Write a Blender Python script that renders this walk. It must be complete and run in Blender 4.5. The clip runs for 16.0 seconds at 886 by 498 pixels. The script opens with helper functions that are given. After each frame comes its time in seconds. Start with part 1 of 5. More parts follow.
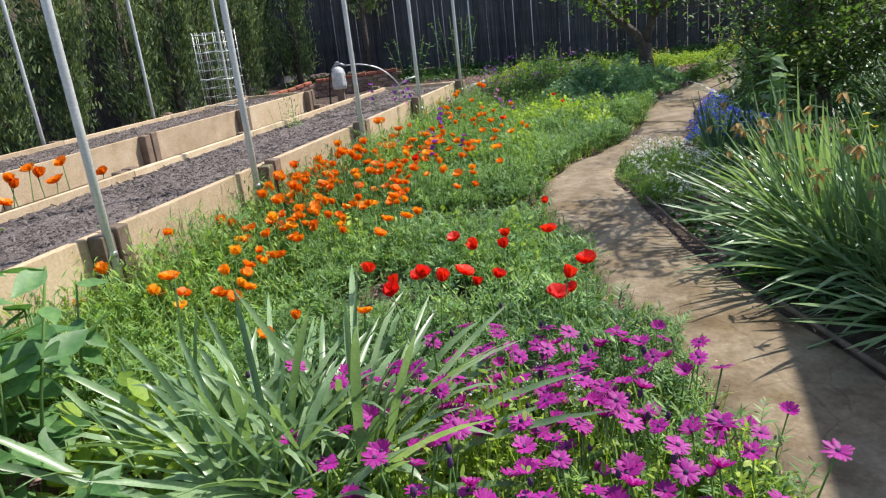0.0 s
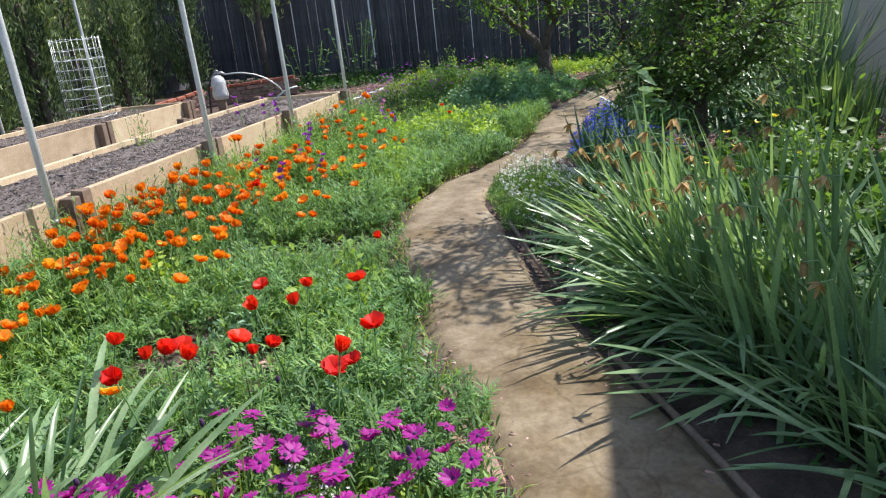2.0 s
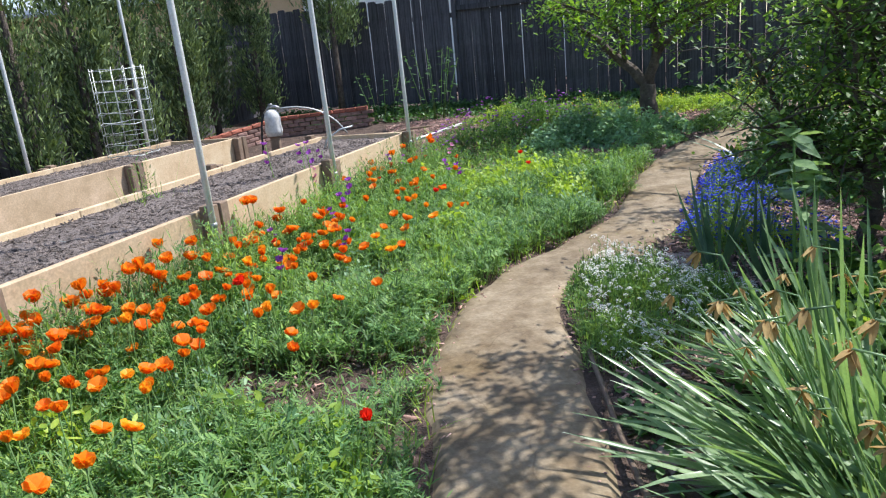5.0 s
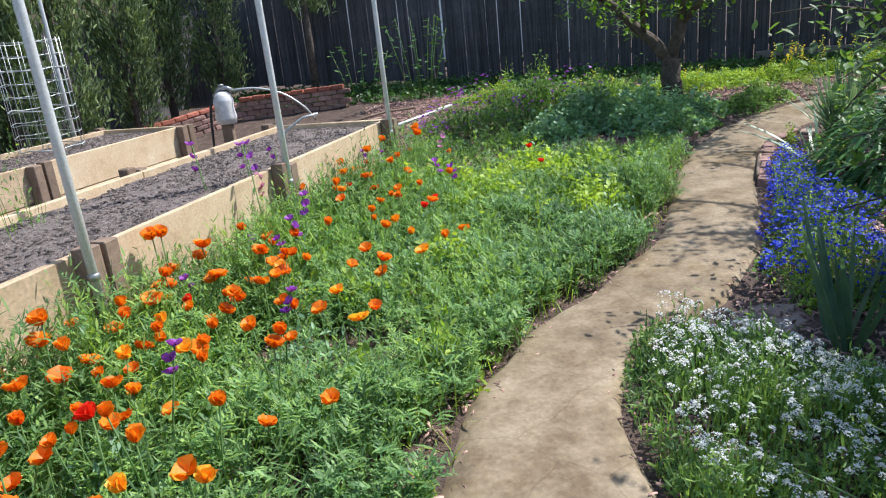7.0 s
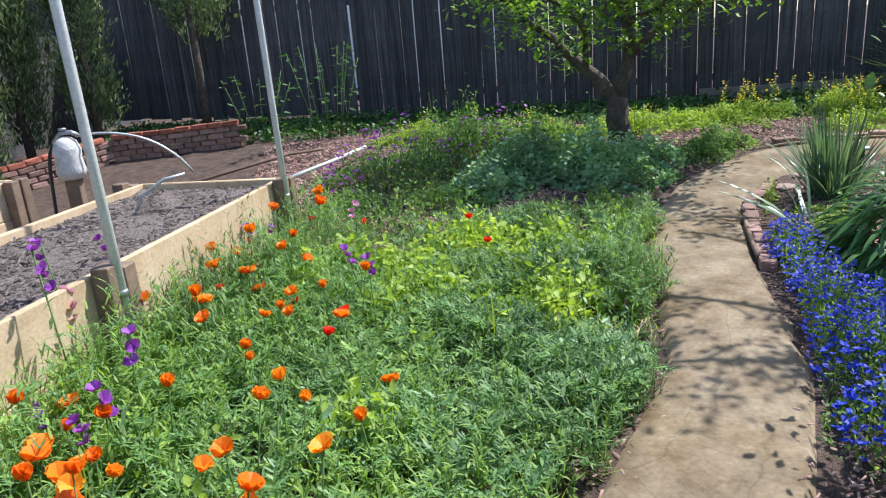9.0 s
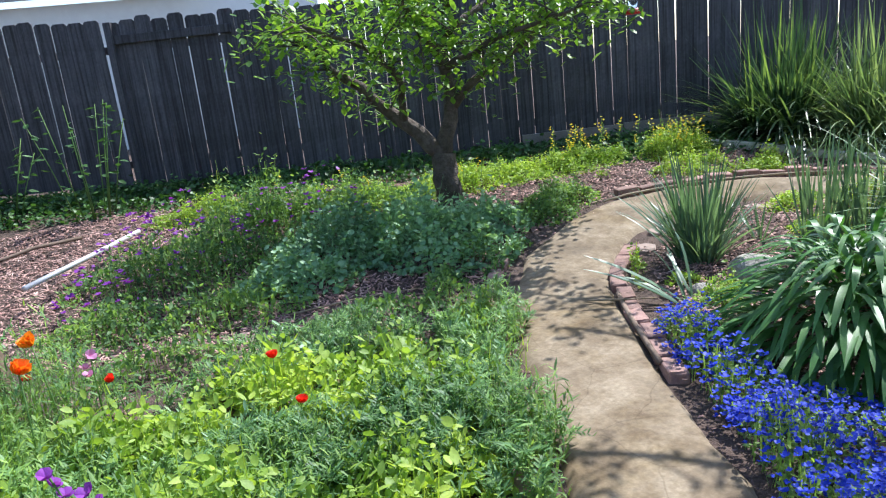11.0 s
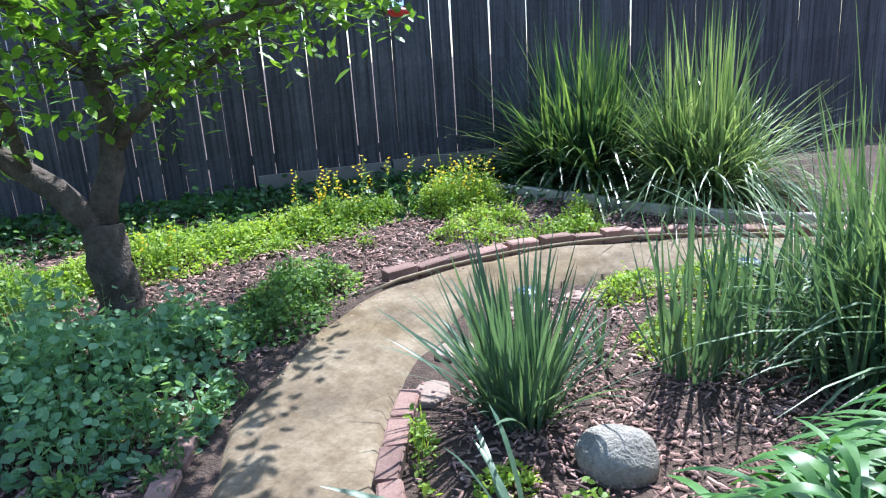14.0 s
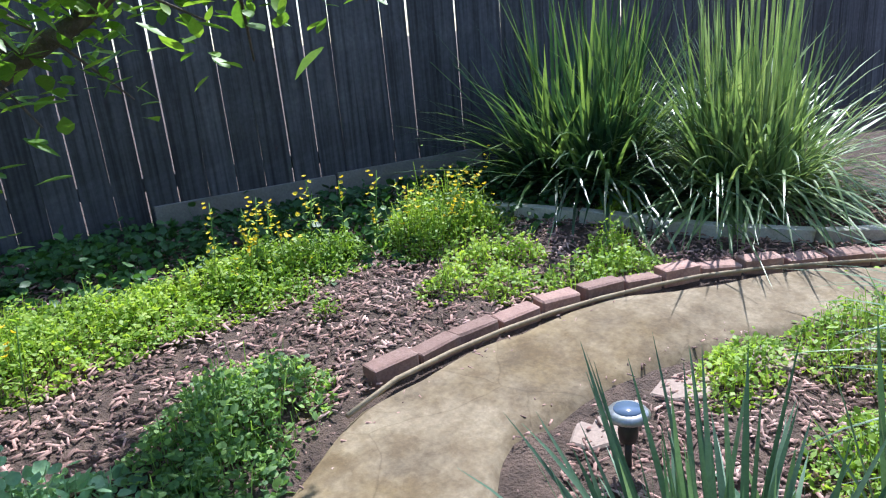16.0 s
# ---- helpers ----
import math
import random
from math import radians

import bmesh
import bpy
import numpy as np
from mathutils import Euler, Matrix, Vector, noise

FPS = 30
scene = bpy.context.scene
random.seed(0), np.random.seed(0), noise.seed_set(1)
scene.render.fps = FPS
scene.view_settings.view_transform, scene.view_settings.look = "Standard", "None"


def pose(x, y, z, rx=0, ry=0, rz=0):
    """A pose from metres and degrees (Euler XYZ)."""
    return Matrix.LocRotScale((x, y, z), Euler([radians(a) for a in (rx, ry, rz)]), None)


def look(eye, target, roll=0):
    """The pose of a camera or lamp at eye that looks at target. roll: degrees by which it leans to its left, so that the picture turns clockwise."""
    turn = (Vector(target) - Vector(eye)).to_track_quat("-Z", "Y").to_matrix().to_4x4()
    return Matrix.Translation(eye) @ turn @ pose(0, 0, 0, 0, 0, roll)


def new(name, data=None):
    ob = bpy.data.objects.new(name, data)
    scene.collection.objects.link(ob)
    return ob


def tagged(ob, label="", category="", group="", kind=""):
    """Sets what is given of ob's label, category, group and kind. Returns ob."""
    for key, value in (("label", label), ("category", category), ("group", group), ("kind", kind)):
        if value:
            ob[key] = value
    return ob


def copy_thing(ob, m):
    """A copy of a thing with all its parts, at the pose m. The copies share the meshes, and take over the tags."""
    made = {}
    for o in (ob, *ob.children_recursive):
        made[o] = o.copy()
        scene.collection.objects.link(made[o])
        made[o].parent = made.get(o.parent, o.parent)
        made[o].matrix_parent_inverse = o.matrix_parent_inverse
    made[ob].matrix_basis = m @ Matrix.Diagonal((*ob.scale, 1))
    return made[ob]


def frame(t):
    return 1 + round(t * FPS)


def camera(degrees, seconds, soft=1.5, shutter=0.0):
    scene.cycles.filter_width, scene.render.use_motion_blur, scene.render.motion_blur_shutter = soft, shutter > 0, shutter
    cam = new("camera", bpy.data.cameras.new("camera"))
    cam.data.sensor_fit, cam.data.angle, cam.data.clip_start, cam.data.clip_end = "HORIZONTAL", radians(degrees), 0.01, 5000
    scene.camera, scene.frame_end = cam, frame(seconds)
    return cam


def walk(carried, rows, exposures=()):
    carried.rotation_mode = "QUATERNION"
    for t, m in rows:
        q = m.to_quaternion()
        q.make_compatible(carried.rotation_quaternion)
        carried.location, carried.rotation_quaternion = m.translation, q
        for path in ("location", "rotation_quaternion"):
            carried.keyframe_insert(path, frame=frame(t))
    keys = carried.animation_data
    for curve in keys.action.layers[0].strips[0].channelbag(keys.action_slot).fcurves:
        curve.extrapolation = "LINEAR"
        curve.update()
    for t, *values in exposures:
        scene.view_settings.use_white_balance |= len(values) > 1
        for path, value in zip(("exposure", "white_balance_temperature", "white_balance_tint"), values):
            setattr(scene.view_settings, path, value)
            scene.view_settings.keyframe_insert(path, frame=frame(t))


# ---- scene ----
cam = camera(64.4, 16.0, soft=1.2)
METRES, EYE, TILT, LEAN, TURN = 11.0, 1.45, 0.0, 0.0, 0.0
ROWS = [
    (0.0, 0.0, 0.0, 0.0, -1.93, -17.93, 5.98),
    (0.5, 0.0128, 0.0122, 0.0011, -4.76, -18.24, 5.96),
    (1.0, 0.0266, 0.0222, -0.0002, -6.39, -18.4, 5.82),
    (1.5, 0.0447, 0.0323, -0.0005, -7.11, -18.45, 5.74),
    (2.0, 0.0572, 0.0429, -0.001, -7.41, -18.3, 5.73),
    (2.5, 0.0653, 0.0567, -0.0002, -7.5, -17.96, 5.91),
    (3.0, 0.0748, 0.0765, 0.0026, -6.91, -17.16, 6.25),
    (3.5, 0.087, 0.1008, 0.0048, -4.73, -16.03, 6.24),
    (4.0, 0.0957, 0.1254, 0.0055, -1.34, -15.34, 5.68),
    (6.5, 0.0839, 0.288, 0.0012, 0.75, -17.56, 5.28),
    (7.0, 0.0876, 0.3233, 0.0002, -0.86, -18.05, 5.54),
    (7.5, 0.0916, 0.354, -0.0015, -2.33, -18.46, 5.2),
    (8.0, 0.0901, 0.3919, -0.0001, -4.05, -18.22, 4.61),
    (10.5, 0.1058, 0.5525, 0.0079, -17.2, -14.75, 5.67),
    (11.0, 0.1226, 0.5854, 0.0077, -23.2, -14.78, 6.04),
    (11.5, 0.1427, 0.619, 0.0078, -31.91, -15.1, 5.96),
    (12.0, 0.1675, 0.6425, 0.0051, -37.55, -15.44, 4.56),
    (12.5, 0.19, 0.6681, 0.0058, -40.21, -15.43, 3.77),
    (13.0, 0.2087, 0.7, 0.0062, -42.2, -15.43, 3.6),
    (13.5, 0.2299, 0.7279, 0.0054, -42.68, -15.55, 3.49),
    (14.0, 0.2543, 0.7551, 0.0064, -41.19, -15.37, 3.61),
    (14.5, 0.2721, 0.7903, 0.0051, -40.1, -15.38, 3.99),
    (15.0, 0.2902, 0.8259, 0.0047, -40.84, -15.85, 4.32),
    (15.5, 0.3106, 0.8576, 0.005, -43.68, -16.5, 4.57),
    (16.0, 0.3253, 0.8902, 0.0049, -49.03, -17.23, 4.99),
]
walk(cam, [(t, pose(0, 0, EYE, TILT, LEAN, TURN) @ pose(METRES * x, METRES * y, METRES * z, 90 + pitch, roll, yaw)) for t, x, y, z, yaw, pitch, roll in ROWS],
     [(0.0, 0.52, 6500, 10), (3.0, 0.7, 6250, 10), (7.0, 0.68, 6150, 10), (10.5, 0.85, 5950, 10), (13.5, 1.2, 5500, 10), (16.0, 0.96, 5600, 10)])

# ---- world, sun and exposure ----
SUN_AZ = math.atan2(0.92, 0.39)      # clockwise from +y
SUN_EL = radians(55)
world = bpy.data.worlds.new("sky_world")
scene.world = world
world.use_nodes = True
wt = world.node_tree
sky = wt.nodes.new("ShaderNodeTexSky")
sky.sky_type = "NISHITA"
sky.sun_disc = False
sky.sun_elevation, sky.sun_rotation = SUN_EL, SUN_AZ
wt.nodes["Background"].inputs["Strength"].default_value = 0.15
wt.links.new(sky.outputs[0], wt.nodes["Background"].inputs["Color"])
sun_dir = Vector((math.sin(SUN_AZ) * math.cos(SUN_EL), math.cos(SUN_AZ) * math.cos(SUN_EL), math.sin(SUN_EL)))
sun = new("sun", bpy.data.lights.new("sun", "SUN"))
sun.data.energy, sun.data.angle, sun.data.color = 4.6, radians(0.53), (1.0, 0.96, 0.89)
sun.matrix_world = look(sun_dir * 40, (0, 0, 0))

# ---- materials ----
def mat_base(name, rough=0.8):
    m = bpy.data.materials.new(name)
    m.use_nodes = True
    nt = m.node_tree
    return m, nt, nt.nodes["Principled BSDF"]


def ramp_of(nt, fac, stops):
    r = nt.nodes.new("ShaderNodeValToRGB")
    el = r.color_ramp.elements
    while len(el) < len(stops):
        el.new(0.5)
    for e, (p, c) in zip(el, stops):
        e.position, e.color = p, (*c, 1)
    nt.links.new(fac, r.inputs[0])
    return r.outputs[0]


def noise_of(nt, scale, detail=4, rough=0.6, coord="Object"):
    tc = nt.nodes.new("ShaderNodeTexCoord")
    n = nt.nodes.new("ShaderNodeTexNoise")
    n.inputs["Scale"].default_value, n.inputs["Detail"].default_value, n.inputs["Roughness"].default_value = scale, detail, rough
    nt.links.new(tc.outputs[coord], n.inputs["Vector"])
    return n.outputs["Fac"]


def mixed(nt, fac, a, b, kind="MIX"):
    m = nt.nodes.new("ShaderNodeMix")
    m.data_type, m.blend_type = "RGBA", kind
    for sock, v in ((m.inputs[0], fac), (m.inputs[6], a), (m.inputs[7], b)):
        if isinstance(v, (int, float)):
            sock.default_value = v
        elif isinstance(v, tuple):
            sock.default_value = (*v, 1)
        else:
            nt.links.new(v, sock)
    return m.outputs[2]


def bumped(nt, b, height, strength, dist=0.01):
    n = nt.nodes.new("ShaderNodeBump")
    n.inputs["Strength"].default_value, n.inputs["Distance"].default_value = strength, dist
    nt.links.new(height, n.inputs["Height"])
    nt.links.new(n.outputs[0], b.inputs["Normal"])


def rough_mat(name, stops, scale=6, fine=60, rough=0.85, bump=0.4, dist=0.01, random_by="", spread=0.35, metal=0.0):
    """Mottled surface: coarse stains through a ramp, fine grain over it, relief."""
    m, nt, b = mat_base(name)
    big, small = noise_of(nt, scale), noise_of(nt, fine, 3)
    col = ramp_of(nt, big, stops)
    col = mixed(nt, 0.55, col, ramp_of(nt, small, [(0.3, (0.35, 0.35, 0.35)), (0.7, (0.66, 0.66, 0.66))]), "OVERLAY")
    if random_by:
        if random_by == "object":
            src = nt.nodes.new("ShaderNodeObjectInfo").outputs["Random"]
        else:
            src = nt.nodes.new("ShaderNodeNewGeometry").outputs["Random Per Island"]
        lo, hi = 0.5 - spread, 0.5 + spread
        col = mixed(nt, 0.8, col, ramp_of(nt, src, [(0, (lo, lo, lo)), (1, (hi, hi, hi))]), "OVERLAY")
    nt.links.new(col, b.inputs["Base Color"])
    b.inputs["Roughness"].default_value, b.inputs["Metallic"].default_value = rough, metal
    bumped(nt, b, small, bump, dist)
    return m


def leaf_mat(name, stops, rough=0.5, trans=0.35, glow=(1.25, 1.25, 0.6), patch=1.2, by="island"):
    """Living leaf: colour varies leaf by leaf and in patches; light shines through."""
    m, nt, b = mat_base(name)
    if by == "island":
        src = nt.nodes.new("ShaderNodeNewGeometry").outputs["Random Per Island"]
    else:
        src = nt.nodes.new("ShaderNodeObjectInfo").outputs["Random"]
    patches = noise_of(nt, patch, 2)
    ma = nt.nodes.new("ShaderNodeMath")
    ma.operation = "MULTIPLY_ADD"
    nt.links.new(patches, ma.inputs[0])
    ma.inputs[1].default_value = 1.5
    mb = nt.nodes.new("ShaderNodeMath")
    mb.operation = "MULTIPLY_ADD"
    nt.links.new(src, mb.inputs[0])
    mb.inputs[1].default_value, mb.inputs[2].default_value = 0.55, -0.52
    nt.links.new(mb.outputs[0], ma.inputs[2])
    col = ramp_of(nt, ma.outputs[0], stops)
    veins = noise_of(nt, 90, 2)
    col = mixed(nt, 0.25, col, ramp_of(nt, veins, [(0.35, (0.3, 0.3, 0.3)), (0.65, (0.7, 0.7, 0.7))]), "OVERLAY")
    nt.links.new(col, b.inputs["Base Color"])
    b.inputs["Roughness"].default_value = rough
    tr = nt.nodes.new("ShaderNodeBsdfTranslucent")
    nt.links.new(mixed(nt, 1.0, col, glow, "MULTIPLY"), tr.inputs["Color"])
    mx = nt.nodes.new("ShaderNodeMixShader")
    mx.inputs[0].default_value = trans
    nt.links.new(b.outputs[0], mx.inputs[1])
    nt.links.new(tr.outputs[0], mx.inputs[2])
    nt.links.new(mx.outputs[0], nt.nodes["Material Output"].inputs["Surface"])
    return m


M = {}
M["soil"] = rough_mat("mulched_soil", [(0.25, (0.035, 0.022, 0.016)), (0.5, (0.085, 0.055, 0.042)), (0.8, (0.16, 0.105, 0.08))], 9, 70, 0.95, 1.0, 0.02)
M["path"] = rough_mat("worn_concrete", [(0.22, (0.115, 0.085, 0.054)), (0.45, (0.22, 0.168, 0.108)), (0.72, (0.32, 0.258, 0.178))], 3.0, 45, 0.9, 0.35, 0.006)
mpath, ntq, bq = M["path"], M["path"].node_tree, M["path"].node_tree.nodes["Principled BSDF"]
tcq = ntq.nodes.new("ShaderNodeTexCoord")
warp = ntq.nodes.new("ShaderNodeTexNoise")
warp.inputs["Scale"].default_value = 3.0
ntq.links.new(tcq.outputs["Object"], warp.inputs["Vector"])
bend = ntq.nodes.new("ShaderNodeVectorMath")
bend.operation = "MULTIPLY_ADD"
ntq.links.new(warp.outputs["Color"], bend.inputs[0])
bend.inputs[1].default_value = (0.22, 0.22, 0.0)
ntq.links.new(tcq.outputs["Object"], bend.inputs[2])
cells = ntq.nodes.new("ShaderNodeTexVoronoi")
cells.feature = "DISTANCE_TO_EDGE"
cells.inputs["Scale"].default_value = 1.5
ntq.links.new(bend.outputs[0], cells.inputs["Vector"])
crack = ramp_of(ntq, cells.outputs["Distance"], [(0.0, (0.76, 0.74, 0.71)), (0.007, (1, 1, 1))])
moss = ramp_of(ntq, noise_of(ntq, 1.1, 5, 0.7), [(0.50, (1, 1, 1)), (0.66, (0.74, 0.66, 0.46))])
dirt = ramp_of(ntq, noise_of(ntq, 7, 6, 0.75), [(0.40, (1, 1, 1)), (0.60, (0.58, 0.52, 0.44))])
was = bq.inputs["Base Color"].links[0].from_socket
col = mixed(ntq, 0.8, mixed(ntq, 0.9, mixed(ntq, 1.0, was, crack, "MULTIPLY"), moss, "MULTIPLY"), dirt, "MULTIPLY")
ntq.links.new(col, bq.inputs["Base Color"])
M["chip"] = rough_mat("bark_chip", [(0.2, (0.13, 0.07, 0.058)), (0.5, (0.31, 0.185, 0.155)), (0.8, (0.50, 0.355, 0.31))], 5, 120, 0.9, 0.5, 0.004, "island", 0.42)
M["lumber"] = rough_mat("pale_lumber", [(0.2, (0.36, 0.245, 0.14)), (0.5, (0.52, 0.39, 0.25)), (0.8, (0.62, 0.50, 0.35))], 4, 60, 0.75, 0.3, 0.004, "object", 0.12)
M["oldpost"] = rough_mat("weathered_post", [(0.2, (0.10, 0.065, 0.045)), (0.6, (0.20, 0.14, 0.10)), (0.9, (0.28, 0.21, 0.16))], 6, 60, 0.85, 0.5, 0.005, "object", 0.12)
M["fence"] = rough_mat("weathered_dark_picket", [(0.2, (0.043, 0.040, 0.046)), (0.55, (0.084, 0.080, 0.090)), (0.85, (0.135, 0.128, 0.140))], 3, 40, 0.9, 0.5, 0.005, "object", 0.16)
mf, ntf, bf = M["fence"], M["fence"].node_tree, M["fence"].node_tree.nodes["Principled BSDF"]
tcf = ntf.nodes.new("ShaderNodeTexCoord")
mpf = ntf.nodes.new("ShaderNodeMapping")
mpf.inputs["Scale"].default_value = (38, 38, 1.1)
oif = ntf.nodes.new("ShaderNodeObjectInfo")
shf = ntf.nodes.new("ShaderNodeVectorMath")
shf.operation = "ADD"
ntf.links.new(tcf.outputs["Object"], shf.inputs[0])
ntf.links.new(oif.outputs["Location"], shf.inputs[1])
ntf.links.new(shf.outputs[0], mpf.inputs["Vector"])
grain = ntf.nodes.new("ShaderNodeTexNoise")
grain.inputs["Scale"].default_value, grain.inputs["Detail"].default_value = 1.0, 5
ntf.links.new(mpf.outputs[0], grain.inputs["Vector"])
streak = ramp_of(ntf, grain.outputs["Fac"], [(0.32, (0.42, 0.40, 0.40)), (0.55, (1, 1, 1)), (0.75, (1.35, 1.33, 1.30))])
wasf = bf.inputs["Base Color"].links[0].from_socket
ntf.links.new(mixed(ntf, 1.0, wasf, streak, "MULTIPLY"), bf.inputs["Base Color"])
bumped(ntf, bf, grain.outputs["Fac"], 0.5, 0.006)
M["kick"] = rough_mat("grey_board", [(0.2, (0.15, 0.13, 0.11)), (0.8, (0.28, 0.25, 0.22))], 4, 60, 0.85, 0.4, 0.004, "object", 0.1)
M["gravel"] = rough_mat("dark_compost", [(0.25, (0.095, 0.075, 0.068)), (0.5, (0.185, 0.15, 0.135)), (0.8, (0.30, 0.25, 0.225))], 25, 150, 0.95, 1.0, 0.02, "island", 0.3)
M["pvc"] = rough_mat("galvanised_tube", [(0.2, (0.50, 0.50, 0.50)), (0.8, (0.68, 0.67, 0.66))], 4, 80, 0.42, 0.08, 0.002, metal=0.25)
M["clamp"] = rough_mat("dull_steel", [(0.2, (0.3, 0.3, 0.31)), (0.8, (0.45, 0.45, 0.45))], 10, 80, 0.4, 0.1, 0.002, metal=0.8)
M["brick"] = rough_mat("pink_brick", [(0.2, (0.18, 0.095, 0.075)), (0.5, (0.29, 0.175, 0.145)), (0.8, (0.38, 0.26, 0.22))], 9, 90, 0.9, 0.5, 0.005, "object", 0.2)
M["redbrick"] = rough_mat("red_brick", [(0.2, (0.27, 0.075, 0.045)), (0.8, (0.46, 0.17, 0.115))], 9, 90, 0.9, 0.5, 0.005, "object", 0.18)
M["kerb"] = rough_mat("cast_kerb", [(0.2, (0.40, 0.37, 0.32)), (0.8, (0.56, 0.53, 0.47))], 7, 90, 0.9, 0.4, 0.004, "object", 0.1)
M["stone"] = rough_mat("field_stone", [(0.25, (0.15, 0.135, 0.12)), (0.5, (0.30, 0.275, 0.24)), (0.8, (0.42, 0.39, 0.34))], 9, 60, 0.85, 0.8, 0.02)
M["flag"] = rough_mat("buff_flagstone", [(0.2, (0.24, 0.17, 0.14)), (0.8, (0.36, 0.28, 0.235))], 5, 60, 0.9, 0.4, 0.006, "object", 0.12)
M["bark"] = rough_mat("grey_brown_bark", [(0.25, (0.045, 0.034, 0.028)), (0.55, (0.11, 0.085, 0.07)), (0.85, (0.19, 0.155, 0.13))], 14, 50, 0.95, 1.0, 0.02)
M["wall"] = rough_mat("tan_stucco", [(0.2, (0.48, 0.33, 0.18)), (0.8, (0.60, 0.43, 0.26))], 3, 80, 0.9, 0.3, 0.004)
M["beige"] = rough_mat("beige_stucco", [(0.2, (0.50, 0.45, 0.36)), (0.8, (0.60, 0.55, 0.46))], 3, 80, 0.9, 0.3, 0.004)
M["roof"] = rough_mat("pale_shingle", [(0.2, (0.34, 0.37, 0.42)), (0.8, (0.48, 0.51, 0.56))], 3, 40, 0.85, 0.3, 0.01)
M["white"] = rough_mat("white_paint", [(0.2, (0.72, 0.72, 0.70)), (0.8, (0.82, 0.82, 0.80))], 5, 60, 0.6, 0.1, 0.002)
M["wrap"] = rough_mat("grey_white_wrap", [(0.2, (0.42, 0.41, 0.40)), (0.6, (0.62, 0.61, 0.60)), (0.9, (0.72, 0.71, 0.70))], 16, 60, 0.7, 0.5, 0.01)
M["black"] = rough_mat("black_plastic", [(0.2, (0.012, 0.012, 0.013)), (0.8, (0.03, 0.03, 0.03))], 10, 80, 0.5, 0.1, 0.002)
M["wire"] = rough_mat("galvanised_wire", [(0.2, (0.40, 0.42, 0.42)), (0.8, (0.55, 0.58, 0.57))], 10, 80, 0.45, 0.1, 0.001, metal=0.5)
M["red"] = rough_mat("red_plastic", [(0.2, (0.55, 0.02, 0.03)), (0.8, (0.70, 0.04, 0.05))], 8, 60, 0.35, 0.05, 0.002)
M["twig"] = rough_mat("dry_twig", [(0.2, (0.22, 0.16, 0.10)), (0.8, (0.42, 0.33, 0.22))], 12, 60, 0.9, 0.3, 0.003)
mg, ntg, bg = mat_base("clear_glass")
bg.inputs["Transmission Weight"].default_value, bg.inputs["Roughness"].default_value, bg.inputs["IOR"].default_value = 1.0, 0.03, 1.45
M["glass"] = mg
mp, ntp, bp = mat_base("solar_cell")
bp.inputs["Base Color"].default_value, bp.inputs["Roughness"].default_value = (0.10, 0.14, 0.22, 1), 0.15
M["solar"] = mp

G = lambda a, b, c: (1.1 * a, 1.2 * b, 1.1 * c)
M["lawn"] = leaf_mat("feathery_foliage", [(0.15, G(0.055, 0.11, 0.04)), (0.4, G(0.12, 0.20, 0.075)), (0.6, G(0.19, 0.285, 0.095)), (0.9, G(0.30, 0.40, 0.09))], 0.6, 0.45, patch=0.8)
M["frond"] = leaf_mat("poppy_frond", [(0.15, G(0.06, 0.125, 0.045)), (0.4, G(0.125, 0.225, 0.085)), (0.65, G(0.20, 0.315, 0.105)), (0.9, G(0.32, 0.44, 0.11))], 0.5, 0.38, patch=0.9)
M["lime"] = leaf_mat("lime_foliage", [(0.15, G(0.15, 0.23, 0.04)), (0.5, G(0.27, 0.36, 0.06)), (0.9, G(0.42, 0.48, 0.08))], 0.55, 0.45, patch=1.5)
M["blue_green"] = leaf_mat("blue_green_foliage", [(0.15, G(0.11, 0.185, 0.11)), (0.5, G(0.21, 0.32, 0.19)), (0.9, G(0.32, 0.45, 0.27))], 0.5, 0.36, patch=1.5)
M["dark_leaf"] = leaf_mat("dark_foliage", [(0.15, G(0.025, 0.06, 0.018)), (0.5, G(0.055, 0.12, 0.035)), (0.9, G(0.10, 0.19, 0.05))], 0.5, 0.3, patch=1.5)
M["cypress"] = leaf_mat("cypress_foliage", [(0.15, G(0.035, 0.055, 0.028)), (0.5, G(0.10, 0.135, 0.06)), (0.9, G(0.24, 0.28, 0.12))], 0.8, 0.2, patch=2.5)
M["shrub_leaf"] = leaf_mat("shrub_leaf", [(0.15, G(0.045, 0.085, 0.028)), (0.5, G(0.10, 0.17, 0.045)), (0.85, G(0.17, 0.26, 0.06)), (0.95, G(0.32, 0.40, 0.08))], 0.5, 0.42, patch=2.5)
M["tree_leaf"] = leaf_mat("tree_leaf", [(0.15, G(0.08, 0.16, 0.025)), (0.5, G(0.15, 0.25, 0.035)), (0.9, G(0.25, 0.36, 0.05))], 0.45, 0.45, patch=1.5)
M["strap"] = leaf_mat("grey_green_strap", [(0.15, G(0.10, 0.16, 0.085)), (0.5, G(0.20, 0.285, 0.15)), (0.9, G(0.32, 0.40, 0.24))], 0.3, 0.4, patch=3, by="object")
M["agapanthus"] = leaf_mat("glossy_strap", [(0.15, G(0.035, 0.10, 0.025)), (0.5, G(0.07, 0.16, 0.04)), (0.9, G(0.11, 0.22, 0.06))], 0.42, 0.3, patch=3, by="object")
M["sword"] = leaf_mat("sword_leaf", [(0.15, G(0.06, 0.105, 0.075)), (0.5, G(0.11, 0.17, 0.12)), (0.9, G(0.19, 0.26, 0.18))], 0.36, 0.35, patch=3, by="object")
